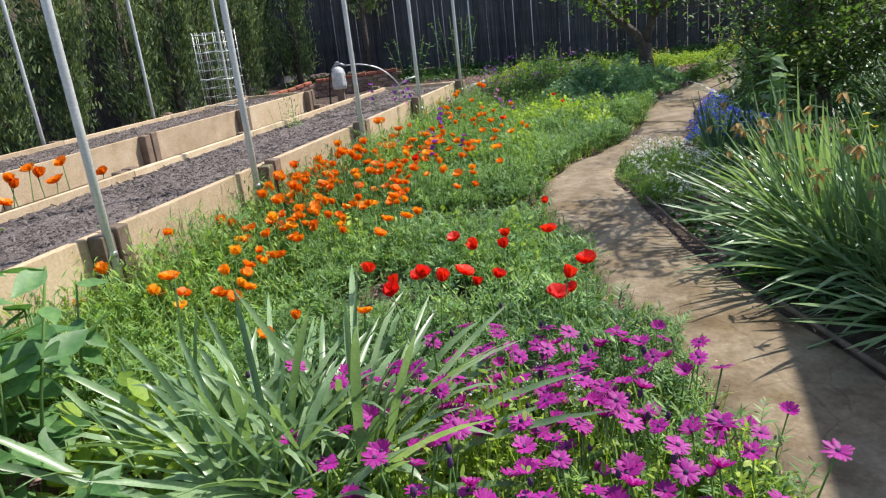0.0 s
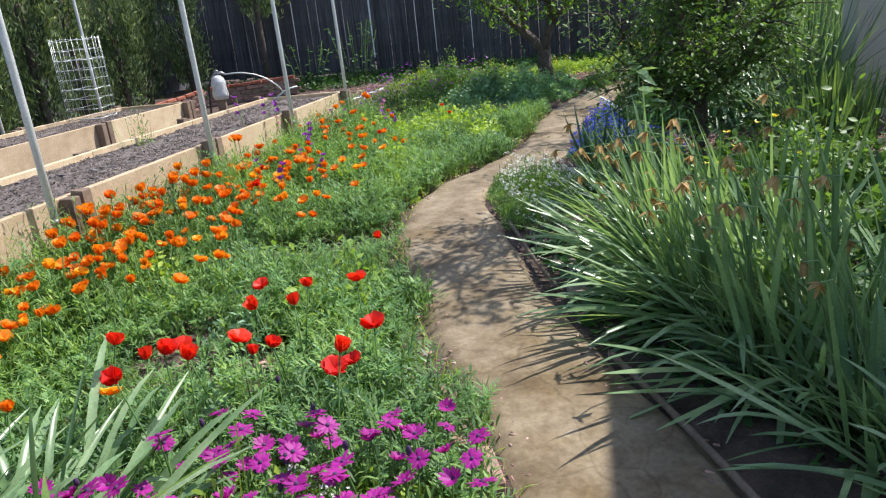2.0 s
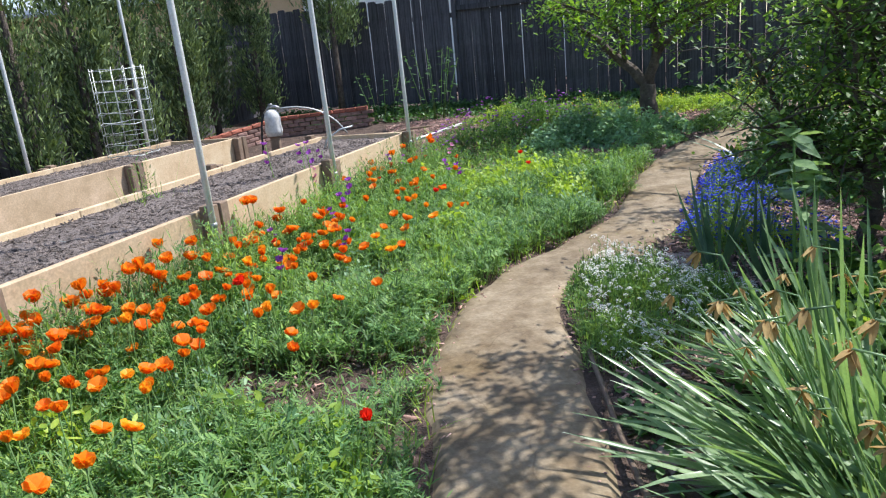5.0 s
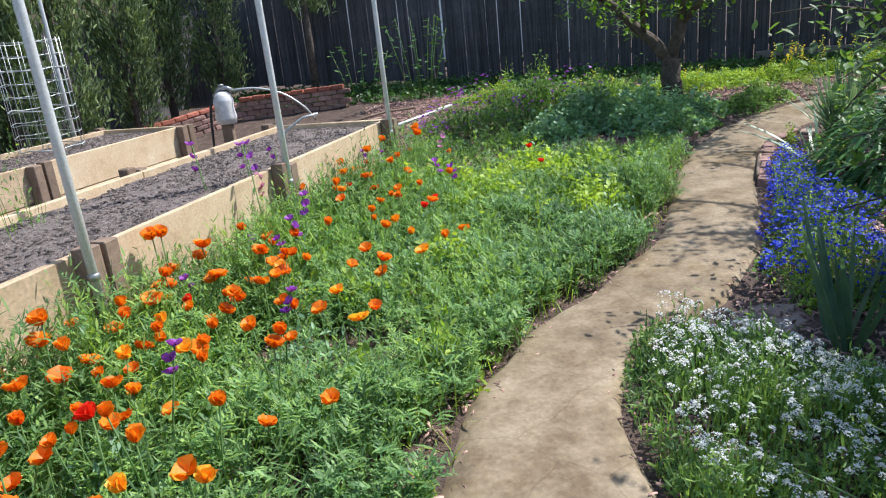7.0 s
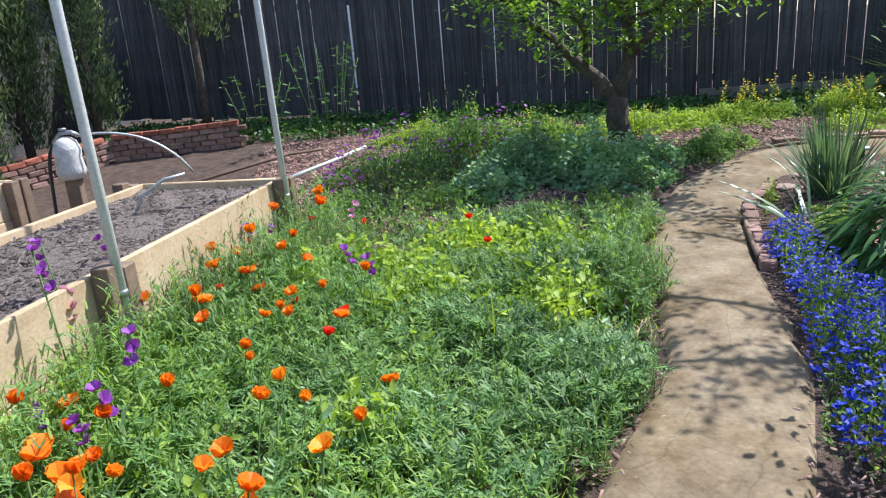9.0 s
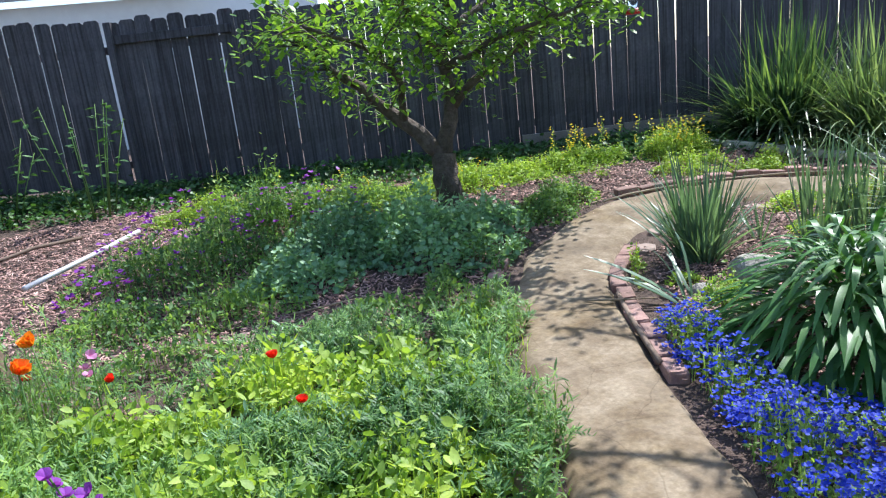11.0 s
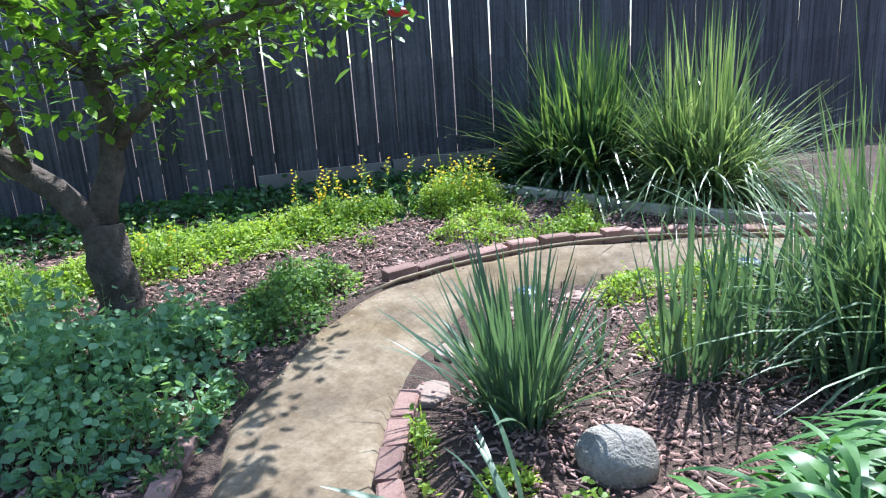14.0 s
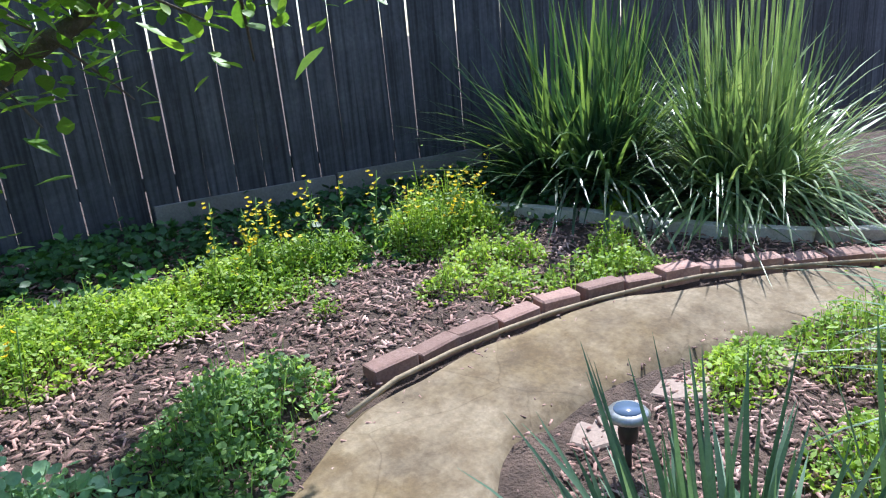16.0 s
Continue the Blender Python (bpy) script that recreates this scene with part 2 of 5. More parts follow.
M["grass"] = leaf_mat("grass_blade", [(0.15, G(0.07, 0.11, 0.055)), (0.5, G(0.17, 0.23, 0.11)), (0.9, G(0.36, 0.41, 0.22))], 0.34, 0.36, patch=3)
M["sgrass"] = leaf_mat("silver_grass_blade", [(0.15, G(0.055, 0.095, 0.06)), (0.5, G(0.13, 0.19, 0.115)), (0.9, G(0.28, 0.35, 0.2))], 0.34, 0.36, patch=3)
M["dgrass"] = leaf_mat("dark_grass_blade", [(0.15, G(0.022, 0.05, 0.032)), (0.5, G(0.06, 0.105, 0.055)), (0.9, G(0.20, 0.27, 0.09))], 0.34, 0.36, patch=3)
M["big_leaf"] = leaf_mat("broad_leaf", [(0.15, G(0.06, 0.14, 0.045)), (0.5, G(0.11, 0.21, 0.075)), (0.9, G(0.17, 0.28, 0.10))], 0.5, 0.35, patch=4, by="object")
M["straw"] = leaf_mat("dry_bloom", [(0.15, G(0.30, 0.17, 0.06)), (0.9, G(0.48, 0.31, 0.14))], 0.8, 0.3, (1.2, 1.0, 0.7), by="object")


def petal_mat(name, a, b, rough=0.55, trans=0.4, glow=(1.2, 1.05, 0.9), by="object"):
    return leaf_mat(name, [(0.15, a), (0.9, b)], rough, trans, glow, 3, by)


M["orange"] = petal_mat("orange_petal", (0.80, 0.19, 0.005), (0.86, 0.36, 0.012))
M["yellow"] = petal_mat("golden_petal", (0.90, 0.36, 0.01), (0.92, 0.52, 0.03))
M["scarlet"] = petal_mat("scarlet_petal", (0.70, 0.015, 0.01), (0.88, 0.06, 0.012))
M["magenta"] = petal_mat("magenta_petal", (0.33, 0.006, 0.23), (0.50, 0.025, 0.37))
M["violet"] = petal_mat("violet_petal", (0.22, 0.03, 0.36), (0.40, 0.10, 0.55))
M["pink"] = petal_mat("pink_petal", (0.65, 0.25, 0.5), (0.75, 0.4, 0.6))
M["blue"] = petal_mat("blue_petal", (0.018, 0.04, 0.46), (0.05, 0.10, 0.70), by="island", glow=(0.9, 1.0, 1.2))
M["white_bloom"] = petal_mat("white_floret", (0.66, 0.70, 0.72), (0.82, 0.84, 0.84), by="island")
M["yellow_bloom"] = petal_mat("yellow_floret", (0.80, 0.62, 0.02), (0.88, 0.75, 0.06), by="island")
M["disc"] = rough_mat("dark_disc", [(0.2, (0.03, 0.012, 0.05)), (0.8, (0.10, 0.03, 0.12))], 60, 120, 0.8, 0.3, 0.002)

# ---- mesh helpers ----
RNG = np.random.default_rng(7)


def rise(x, y):
    """Height of the ground: flat, with a gentle rise towards the back fence."""
    u = np.clip((0.39 * np.asarray(x, float) + 0.92 * np.asarray(y, float) - 10.8) / 4.6, 0, 1)
    return 0.4 * u * u * (3 - 2 * u)


def mesh_of(name, verts, faces, mat=None, smooth=False):
    me = bpy.data.meshes.new(name)
    verts, faces = np.asarray(verts, np.float32).reshape(-1, 3), np.asarray(faces, np.int32)
    k = faces.shape[1]
    me.vertices.add(len(verts))
    me.vertices.foreach_set("co", verts.ravel())
    me.loops.add(faces.size)
    me.loops.foreach_set("vertex_index", faces.ravel())
    me.polygons.add(len(faces))
    me.polygons.foreach_set("loop_start", np.arange(0, faces.size, k, dtype=np.int32))
    if smooth:
        me.polygons.foreach_set("use_smooth", np.ones(len(faces), bool))
    me.update(calc_edges=True)
    if mat:
        me.materials.append(mat)
    return me


def unit(v):
    return v / np.maximum(np.linalg.norm(v, axis=-1, keepdims=True), 1e-9)


def ribbons(base, way, length, width, droop, profile, cup=0.0, twist=None):
    """Many blades at once: verts and quads. way: unit starting directions; droop: how far the tip falls, in lengths.
    profile: widths along the blade; cup: depth of the fold along the middle, in widths (0: two verts across)."""
    n, k = len(base), len(profile)
    s = np.linspace(0, 1, k)
    pts = base[:, None, :] + way[:, None, :] * (length[:, None] * s[None])[..., None]
    pts[..., 2] -= (droop * length)[:, None] * s[None] ** 2
    side = np.cross(way, np.array([0.0, 0, 1.0]) + RNG.normal(0, 0.02, (n, 3)))
    side = unit(side)
    if twist is not None:
        up = np.cross(side, way)
        side = side * np.cos(twist)[:, None] + up * np.sin(twist)[:, None]
    half = side[:, None, :] * (0.5 * width[:, None] * np.asarray(profile)[None])[..., None]
    if cup:
        nor = unit(np.cross(side, way))
        mid = pts - nor[:, None, :] * (cup * width[:, None] * np.asarray(profile)[None])[..., None]
        v = np.stack([pts - half, mid, pts + half], 2)
        c = 3
    else:
        v = np.stack([pts - half, pts + half], 2)
        c = 2
    idx = np.arange(n * k * c).reshape(n, k, c)
    f = np.stack([idx[:, :-1, :-1], idx[:, :-1, 1:], idx[:, 1:, 1:], idx[:, 1:, :-1]], -1).reshape(-1, 4)
    return v.reshape(-1, 3), f


def joined(parts):
    vs, fs, off = [], [], 0
    for v, f in parts:
        vs.append(v)
        fs.append(f + off)
        off += len(v)
    return np.concatenate(vs), np.concatenate(fs)


def ways(n, lean_lo, lean_hi, az=None, spread=math.pi):
    """Unit directions that lean from upright by the given angles (degrees)."""
    a = RNG.uniform(-math.pi, math.pi, n) if az is None else az + RNG.uniform(-spread, spread, n)
    t = np.radians(RNG.uniform(lean_lo, lean_hi, n))
    return np.stack([np.sin(a) * np.sin(t), np.cos(a) * np.sin(t), np.cos(t)], 1)


def part(name, me, parent, label="", m=None):
    ob = new(name, me)
    ob.parent = parent
    if m is not None:
        ob.matrix_basis = m
    return tagged(ob, label)


def bm_mesh(name, bm, mat, smooth=False):
    me = bpy.data.meshes.new(name)
    bm.normal_update()
    bm.to_mesh(me)
    bm.free()
    me.materials.append(mat)
    if smooth:
        me.polygons.foreach_set("use_smooth", np.ones(len(me.polygons), bool))
    return me


def block(name, sx, sy, sz, mat, bevel=0.006, jag=0.0, base=True):
    """A worn block with chamfered edges, standing on z = 0 (base) or centred."""
    bm = bmesh.new()
    bmesh.ops.create_cube(bm, size=1)
    bmesh.ops.scale(bm, vec=(sx, sy, sz), verts=bm.verts)
    bmesh.ops.bevel(bm, geom=bm.edges[:], offset=bevel, segments=1, affect="EDGES")
    for v in bm.verts:
        v.co += Vector([random.uniform(-jag, jag) for _ in range(3)])
        if base:
            v.co.z += sz / 2
    return bm_mesh(name, bm, mat)


def tube(name, pts, radii, mat, sides=8):
    """A tube along points, with a radius at each."""
    pts = [Vector(p) for p in pts]
    if not hasattr(radii, "__len__"):
        radii = [radii] * len(pts)
    verts, faces = [], []
    for i, (p, r) in enumerate(zip(pts, radii)):
        d = (pts[min(i + 1, len(pts) - 1)] - pts[max(i - 1, 0)]).normalized()
        a = d.cross(Vector((0.31, 0.9, 0.2))).normalized()
        b = d.cross(a)
        for k in range(sides):
            t = 2 * math.pi * k / sides
            verts.append(p + (a * math.cos(t) + b * math.sin(t)) * r)
    for i in range(len(pts) - 1):
        for k in range(sides):
            k2 = (k + 1) % sides
            faces.append((i * sides + k, i * sides + k2, (i + 1) * sides + k2, (i + 1) * sides + k))
    me = bpy.data.meshes.new(name)
    me.from_pydata(verts, [], faces + [tuple(range(sides))[::-1], tuple(range((len(pts) - 1) * sides, len(pts) * sides))])
    me.polygons.foreach_set("use_smooth", np.ones(len(me.polygons), bool))
    me.materials.append(mat)
    return me


def lathe(name, profile, mat, sides=16):
    verts, faces, n = [], [], len(profile)
    for k in range(sides):
        t = 2 * math.pi * k / sides
        verts += [(r * math.cos(t), r * math.sin(t), z) for r, z in profile]
    for k in range(sides):
        a, b = k * n, (k + 1) % sides * n
        faces += [(a + i, b + i, b + i + 1, a + i + 1) for i in range(n - 1)]
    me = bpy.data.meshes.new(name)
    me.from_pydata(verts, [], faces)
    me.polygons.foreach_set("use_smooth", np.ones(len(me.polygons), bool))
    me.materials.append(mat)
    return me


def curve_through(pts, n):
    """n points evenly spaced along a smooth line through pts."""
    p = np.array(pts, float)
    p = np.vstack([2 * p[0] - p[1], p, 2 * p[-1] - p[-2]])
    out = []
    for i in range(1, len(p) - 2):
        for u in np.linspace(0, 1, 20, endpoint=False):
            a, b, c, d = p[i - 1], p[i], p[i + 1], p[i + 2]
            out.append(0.5 * (2 * b + (c - a) * u + (2 * a - 5 * b + 4 * c - d) * u * u + (3 * b - a - 3 * c + d) * u ** 3))
    out = np.array(out + [p[-2]])
    s = np.concatenate([[0], np.cumsum(np.linalg.norm(np.diff(out, axis=0), axis=1))])
    t = np.linspace(0, s[-1], n)
    return np.stack([np.interp(t, s, out[:, i]) for i in range(p.shape[1])], 1)


# ---- ground and path ----
PATH_L = [(-0.9, -3), (-0.5, -1), (0.1, 0.35), (0.72, 1.2), (0.9, 1.8), (0.9, 2.4), (0.83, 3.1), (0.78, 3.7), (0.77, 4.4), (0.79, 5.15), (0.92, 5.95), (1.23, 6.52), (1.7, 7.08), (2.3, 7.95),
          (2.62, 8.77), (2.9, 9.42), (3.1, 9.92), (3.33, 10.38), (3.62, 10.78), (3.88, 11.1), (4.25, 11.35), (4.68, 11.54), (5.12, 11.68), (5.6, 11.63), (6.07, 11.5), (6.45, 11.34), (7.0, 11.02), (7.67, 10.4), (8.6, 9.4)]
PATH_R = [(1.3, -3), (1.45, -1), (1.55, 0.35), (1.62, 1.2), (1.62, 1.8), (1.6, 2.4), (1.55, 2.9), (1.5, 3.8), (1.5, 4.4), (1.53, 5.1), (1.53, 5.8), (1.72, 6.25), (2.18, 6.66), (2.62, 7.2),
          (3.03, 8.0), (3.2, 8.5), (3.42, 9.0), (3.73, 9.66), (4.05, 10.22), (4.45, 10.63), (4.72, 10.82), (4.95, 10.95), (5.2, 11.05), (5.5, 11.02), (5.95, 10.92), (6.3, 10.75), (6.6, 10.55), (7.0, 10.2), (7.9, 9.2)]
ax = np.concatenate([[-400, -120, -40, -20, -12], np.arange(-9, 11.01, 0.2), [14, 22, 45, 130, 400]])
ay = np.concatenate([[-400, -120, -40, -15, -8], np.arange(-4, 18.01, 0.2), [22, 32, 55, 140, 400]])
gx, gy = np.meshgrid(ax, ay)
near = (np.abs(gx) < 11) & (np.abs(gy - 7) < 12)
gz = rise(gx, gy) + np.where(near, RNG.normal(0, 0.008, gx.shape), 0)
gi = np.arange(gx.size).reshape(gx.shape)
gf = np.stack([gi[:-1, :-1], gi[:-1, 1:], gi[1:, 1:], gi[1:, :-1]], -1).reshape(-1, 4)
tagged(new("ground", mesh_of("ground", np.stack([gx, gy, gz], -1), gf, M["soil"], True)), "brown mulched garden soil with bark", "ground", kind="structure")

NP = 220
pl, pr = curve_through(PATH_L, NP), curve_through(PATH_R, NP)
across = np.linspace(0, 1, 13)
wob_l, wob_r = np.interp(np.arange(NP), np.arange(0, NP + 3, 3), RNG.normal(0, 0.025, len(np.arange(0, NP + 3, 3)))), np.interp(np.arange(NP), np.arange(0, NP + 3, 3), RNG.normal(0, 0.02, len(np.arange(0, NP + 3, 3))))
cx = unit(pr - pl)
pl2, pr2 = pl + cx * wob_l[:, None], pr + cx * wob_r[:, None]
pv = pl2[:, None, :] * (1 - across)[None, :, None] + pr2[:, None, :] * across[None, :, None]
pz = rise(pv[..., 0], pv[..., 1]) + 0.03 + 0.012 * np.sin(across * math.pi)[None] + RNG.normal(0, 0.0015, pv.shape[:2])
pz[:, 0] -= 0.05
pz[:, -1] -= 0.05
pi_ = np.arange(pz.size).reshape(pz.shape)
pf = np.stack([pi_[:-1, :-1], pi_[:-1, 1:], pi_[1:, 1:], pi_[1:, :-1]], -1).reshape(-1, 4)
tagged(new("pavement", mesh_of("garden_path", np.concatenate([pv, pz[..., None]], -1), pf, M["path"], True)), "buff concrete garden path, cracked and dusted with soil", "path", kind="structure")


def path_left_x(y):
    return np.interp(y, pl[:, 1][:150], pl[:, 0][:150])


def off_path(x, y, margin=0.0):
    """True where a point lies outside the path."""
    mid, half = 0.5 * (pl + pr), 0.5 * np.linalg.norm(pr - pl, axis=1)
    d = np.linalg.norm(np.stack([x, y], -1)[:, None, :] - mid[None], axis=2)
    return np.all(d > half[None] + margin, axis=1)


def bed_x(y):
    return -0.66 + 0.321 * (y - 6.46)


# ---- back fence ----
FO, FU, FN = Vector((7.3, 13.6, 0)), Vector((0.92, -0.39, 0)).normalized(), Vector((-0.39, -0.92, 0)).normalized()
FANG = math.degrees(math.atan2(FU.y, FU.x))


def on_fence(u, out=0.0, z=0.0):
    p = FO + FU * u + FN * out
    return Vector((p.x, p.y, z))


def picket(name, w, h, mat, ear=0.03, t=0.018):
    bm = bmesh.new()
    prof = [(-w / 2, 0), (w / 2, 0), (w / 2, h - ear), (w / 2 - ear, h), (-w / 2 + ear, h), (-w / 2, h - ear)]
    f = bm.faces.new([bm.verts.new((x, -t / 2, z)) for x, z in prof])
    ret = bmesh.ops.extrude_face_region(bm, geom=[f])
    bmesh.ops.translate(bm, vec=(0, t, 0), verts=[g for g in ret["geom"] if isinstance(g, bmesh.types.BMVert)])
    bmesh.ops.recalc_face_normals(bm, faces=bm.faces)
    return bm_mesh(name, bm, mat)


def build_fence(name, place, turn, u0, u1, height, label, step=0.191, z0=0.36, split=None):
    root = tagged(new(name), label, "fence", kind="structure")
    kinds = [picket("picket", w, height + d, M["fence"]) for w, d in ((0.1905, 0), (0.1895, 0.015), (0.191, -0.02), (0.190, 0.005))]
    u = u0
    while u < u1:
        out = random.uniform(-0.004, 0.004) + (0.05 if split is not None and u < split else 0)
        p = place(u, out)
        part("picket", random.choice(kinds), root, m=pose(p.x, p.y, z0 + random.uniform(-0.03, 0.02) + (max(0.0, -u - 4.0) * 0.03 if split is not None else 0.0), 0, random.uniform(-0.35, 0.35), turn))
        u += step + random.choice((0.0, 0.003, 0.004, 0.006, 0.008, 0.010))
    for zz in (0.35, 1.75):
        a, b = place(u0, -0.035), place(u1, -0.035)
        me = block("rail", (b - a).length, 0.04, 0.09, M["fence"], 0.004, base=False)
        c = (a + b) / 2
        part("rail", me, root, m=pose(c.x, c.y, z0 + zz, 0, 0, turn))
    return root


fence = build_fence("fence_back", on_fence, FANG, -13.5, 8.0, 2.03, "tall dark weathered board fence with sunlit gaps", split=-6.6)
for u0, u1, zz, hh in ((-1.75, -0.5, 0.40, 0.17), (-0.48, 0.72, 0.42, 0.17)):
    p = on_fence((u0 + u1) / 2, 0.03)
    part("kickboard", block("kickboard", u1 - u0, 0.03, hh, M["kick"], 0.004, 0.002), fence, "grey kickboard", pose(p.x, p.y, zz, 0, -0.4, FANG))
p = on_fence(-5.9, 0.035)
part("rail", block("rail", 1.5, 0.04, 0.1, M["fence"], 0.004, base=False), fence, m=pose(p.x, p.y, 2.22, 0, 0, FANG))
p = on_fence(-6.62, 0.03)
part("post", block("post", 0.09, 0.07, 2.1, M["fence"], 0.004), fence, m=pose(p.x, p.y, 0.33, 0, 0, FANG))

SIDE_DIR = Vector((0.321, 1, 0)).normalized()
side_turn = math.degrees(math.atan2(SIDE_DIR.y, SIDE_DIR.x))


def on_side(u, out=0.0):
    return Vector((-9.3, 0, 0)) + SIDE_DIR * u + Vector((SIDE_DIR.y, -SIDE_DIR.x, 0)) * out


build_fence("fence_side", on_side, side_turn, 2.0, 20.5, 2.0, "dark board fence behind the cypress row", z0=0.0)

# ---- raised beds ----
AL = Vector((0.321, 1, 0)).normalized()          # along the beds, away from the start
PERP = Vector((-AL.y, AL.x, 0))                  # from the lawn side towards the cypresses
BA = math.degrees(math.atan2(AL.y, AL.x))


def bed_point(v, w, z=0.0):
    """v along the bed from the level of y = 6.46, w away from the lawn-side face."""
    p = Vector((-0.66, 6.46, 0)) + AL * v + PERP * w
    return Vector((p.x, p.y, z))


def raised_bed(v0, v1, w0, w1, top, posts, label, fill=0.055):
    root = tagged(new("raised_bed"), label, "planter")
    half = (top - 0.02) / 2
    for w, out in ((w0, -1), (w1, 1)):
        cuts = [v0] + [q for q in posts if v0 + 0.3 < q < v1 - 0.3] + [v1]
        for a, b in zip(cuts[:-1], cuts[1:]):
            for k in range(2):
                c = bed_point((a + b) / 2, w, 0.015 + k * (half + 0.004))
                part("board", block("board", b - a - 0.006, 0.038, half - 0.003, M["lumber"], 0.005, 0.002), root,
                     m=pose(*c, 0, 0, BA + random.uniform(-0.15, 0.15)))
        for q in posts:
            for dq in (-0.055, 0.055):
                c = bed_point(q + dq, w + out * 0.066)
                part("post", block("post", 0.088, 0.088, top + random.uniform(-0.01, 0.035), M["oldpost"], 0.006, 0.002), root, "brown weathered post",
                     pose(*c, 0, 0, BA))
    for v in (v0, v1):
        for k in range(2):
            c = bed_point(v, (w0 + w1) / 2, 0.015 + k * (half + 0.004))
            part("board", block("board", 0.038, w1 - w0 + 0.03, half - 0.006, M["lumber"], 0.005, 0.002), root, m=pose(*c, 0, 0, BA))
    n, m_ = 60, 12
    vv, ww = np.meshgrid(np.linspace(v0 + 0.02, v1 - 0.02, n), np.linspace(w0 + 0.02, w1 - 0.02, m_))
    pts = np.array([[*bed_point(a, b)] for a, b in zip(vv.ravel(), ww.ravel())])
    pts[:, 2] = top - fill + RNG.normal(0, 0.008, len(pts))
    ii = np.arange(n * m_).reshape(m_, n)
    ff = np.stack([ii[:-1, :-1], ii[:-1, 1:], ii[1:, 1:], ii[1:, :-1]], -1).reshape(-1, 4)
    part("bed_soil", mesh_of("bed_soil", pts, ff, M["gravel"], True), root, "grey brown coarse compost")
    k = int(620 * (v1 - v0) * (w1 - w0))
    va, wa = RNG.uniform(v0 + 0.04, v1 - 0.04, k), RNG.uniform(w0 + 0.04, w1 - 0.04, k)
    base = np.array([[*bed_point(a, b)] for a, b in zip(va, wa)])
    base[:, 2] = top - fill + 0.004
    tagged(part("mulch", chips(base, 0.016, 0.045, M["gravel"]), root, "loose dark mulch"), kind="stuff")
    return root


def chips(base, lo, hi, mat):
    """Flat bark chips lying about: wedge-ended slivers with thickness."""
    n = len(base)
    L, W, T = RNG.uniform(lo, hi * 1.25, n), RNG.uniform(lo * 0.4, hi * 0.3, n), RNG.uniform(0.003, 0.008, n)
    a = RNG.uniform(0, 2 * math.pi, n)
    tilt, roll = RNG.normal(0, 0.28, n), RNG.normal(0, 0.28, n)
    d = np.stack([np.cos(a), np.sin(a), tilt], 1)
    e = np.stack([-np.sin(a), np.cos(a), roll], 1)
    nrm = unit(np.cross(d, e))
    corner = [(-0.5, -0.4, 0), (0.5, -0.5, 0), (0.42, 0.5, 0), (-0.55, 0.35, 0), (-0.45, -0.3, 1), (0.44, -0.42, 1), (0.36, 0.4, 1), (-0.5, 0.3, 1)]
    v = np.stack([base + d * (L * x)[:, None] + e * (W * y)[:, None] + nrm * (T * z)[:, None] for x, y, z in corner], 1)
    q = np.array([(4, 5, 6, 7), (0, 1, 5, 4), (1, 2, 6, 5), (2, 3, 7, 6), (3, 0, 4, 7)])
    f = (np.arange(n)[:, None, None] * 8 + q[None]).reshape(-1, 4)
    return mesh_of("chips", v, f, mat)


POLE_V = [-4.7, -3.27, -1.88, 0.02, 1.78, 3.65]
TOPZ = 0.64
raised_bed(-6.4, 3.82, 0.06, 1.15, TOPZ, [-4.8, -3.22, -1.62, 0.1, 1.8, 3.72], "long raised bed of pale lumber filled with dark compost")
raised_bed(-6.4, 4.25, 2.62, 3.68, TOPZ, [-4.0, -1.9, 0.35, 2.25, 4.2], "second raised bed of pale lumber boards beside the cypresses")


def hoop_pole(p, lean, top=3.4):
    root = tagged(new("pole"), "slender grey white metal pole clamped to the raised bed", "pole", "netting poles")
    root.matrix_basis = pose(p.x, p.y, 0, lean[0], lean[1], 0)
    part("tube", tube("tube", [(0, 0, 0.0), (0, 0, 1.2), (0, 0, 2.4), (0, 0, top)], 0.0215, M["pvc"], 10), root)
    part("clamp", lathe("clamp", [(0.021, 0.0), (0.028, 0.004), (0.028, 0.03), (0.021, 0.034)], M["clamp"], 10), root, "dull steel clamp", pose(0, 0, 0.52))
    return root


for v in POLE_V:
    hoop_pole(bed_point(v, -0.045), (random.uniform(-0.5, 0.5), random.uniform(-0.6, 0.2)))
for v in (-1.6, 0.18, 2.03, 3.9):
    hoop_pole(bed_point(v, 3.76), (random.uniform(-0.4, 0.4), random.uniform(-0.5, 0.3)))

# ---- lawn of wild foliage ----
def scatter(n, x0, x1, y0, y1, keep):
    x, y = RNG.uniform(x0, x1, n), RNG.uniform(y0, y1, n)
    k = keep(x, y)
    return x[k], y[k]


def lawn_zone(x, y):
    edge = 0.07 * np.sin(y * 5.3) + 0.05 * np.sin(y * 11.7 + 1)
    return (x > bed_x(y) + 0.1) & (x < path_left_x(y) - 0.02 + edge) & (y < 10.25 + 0.25 * np.sin(x * 4)) & (y > 1.6)


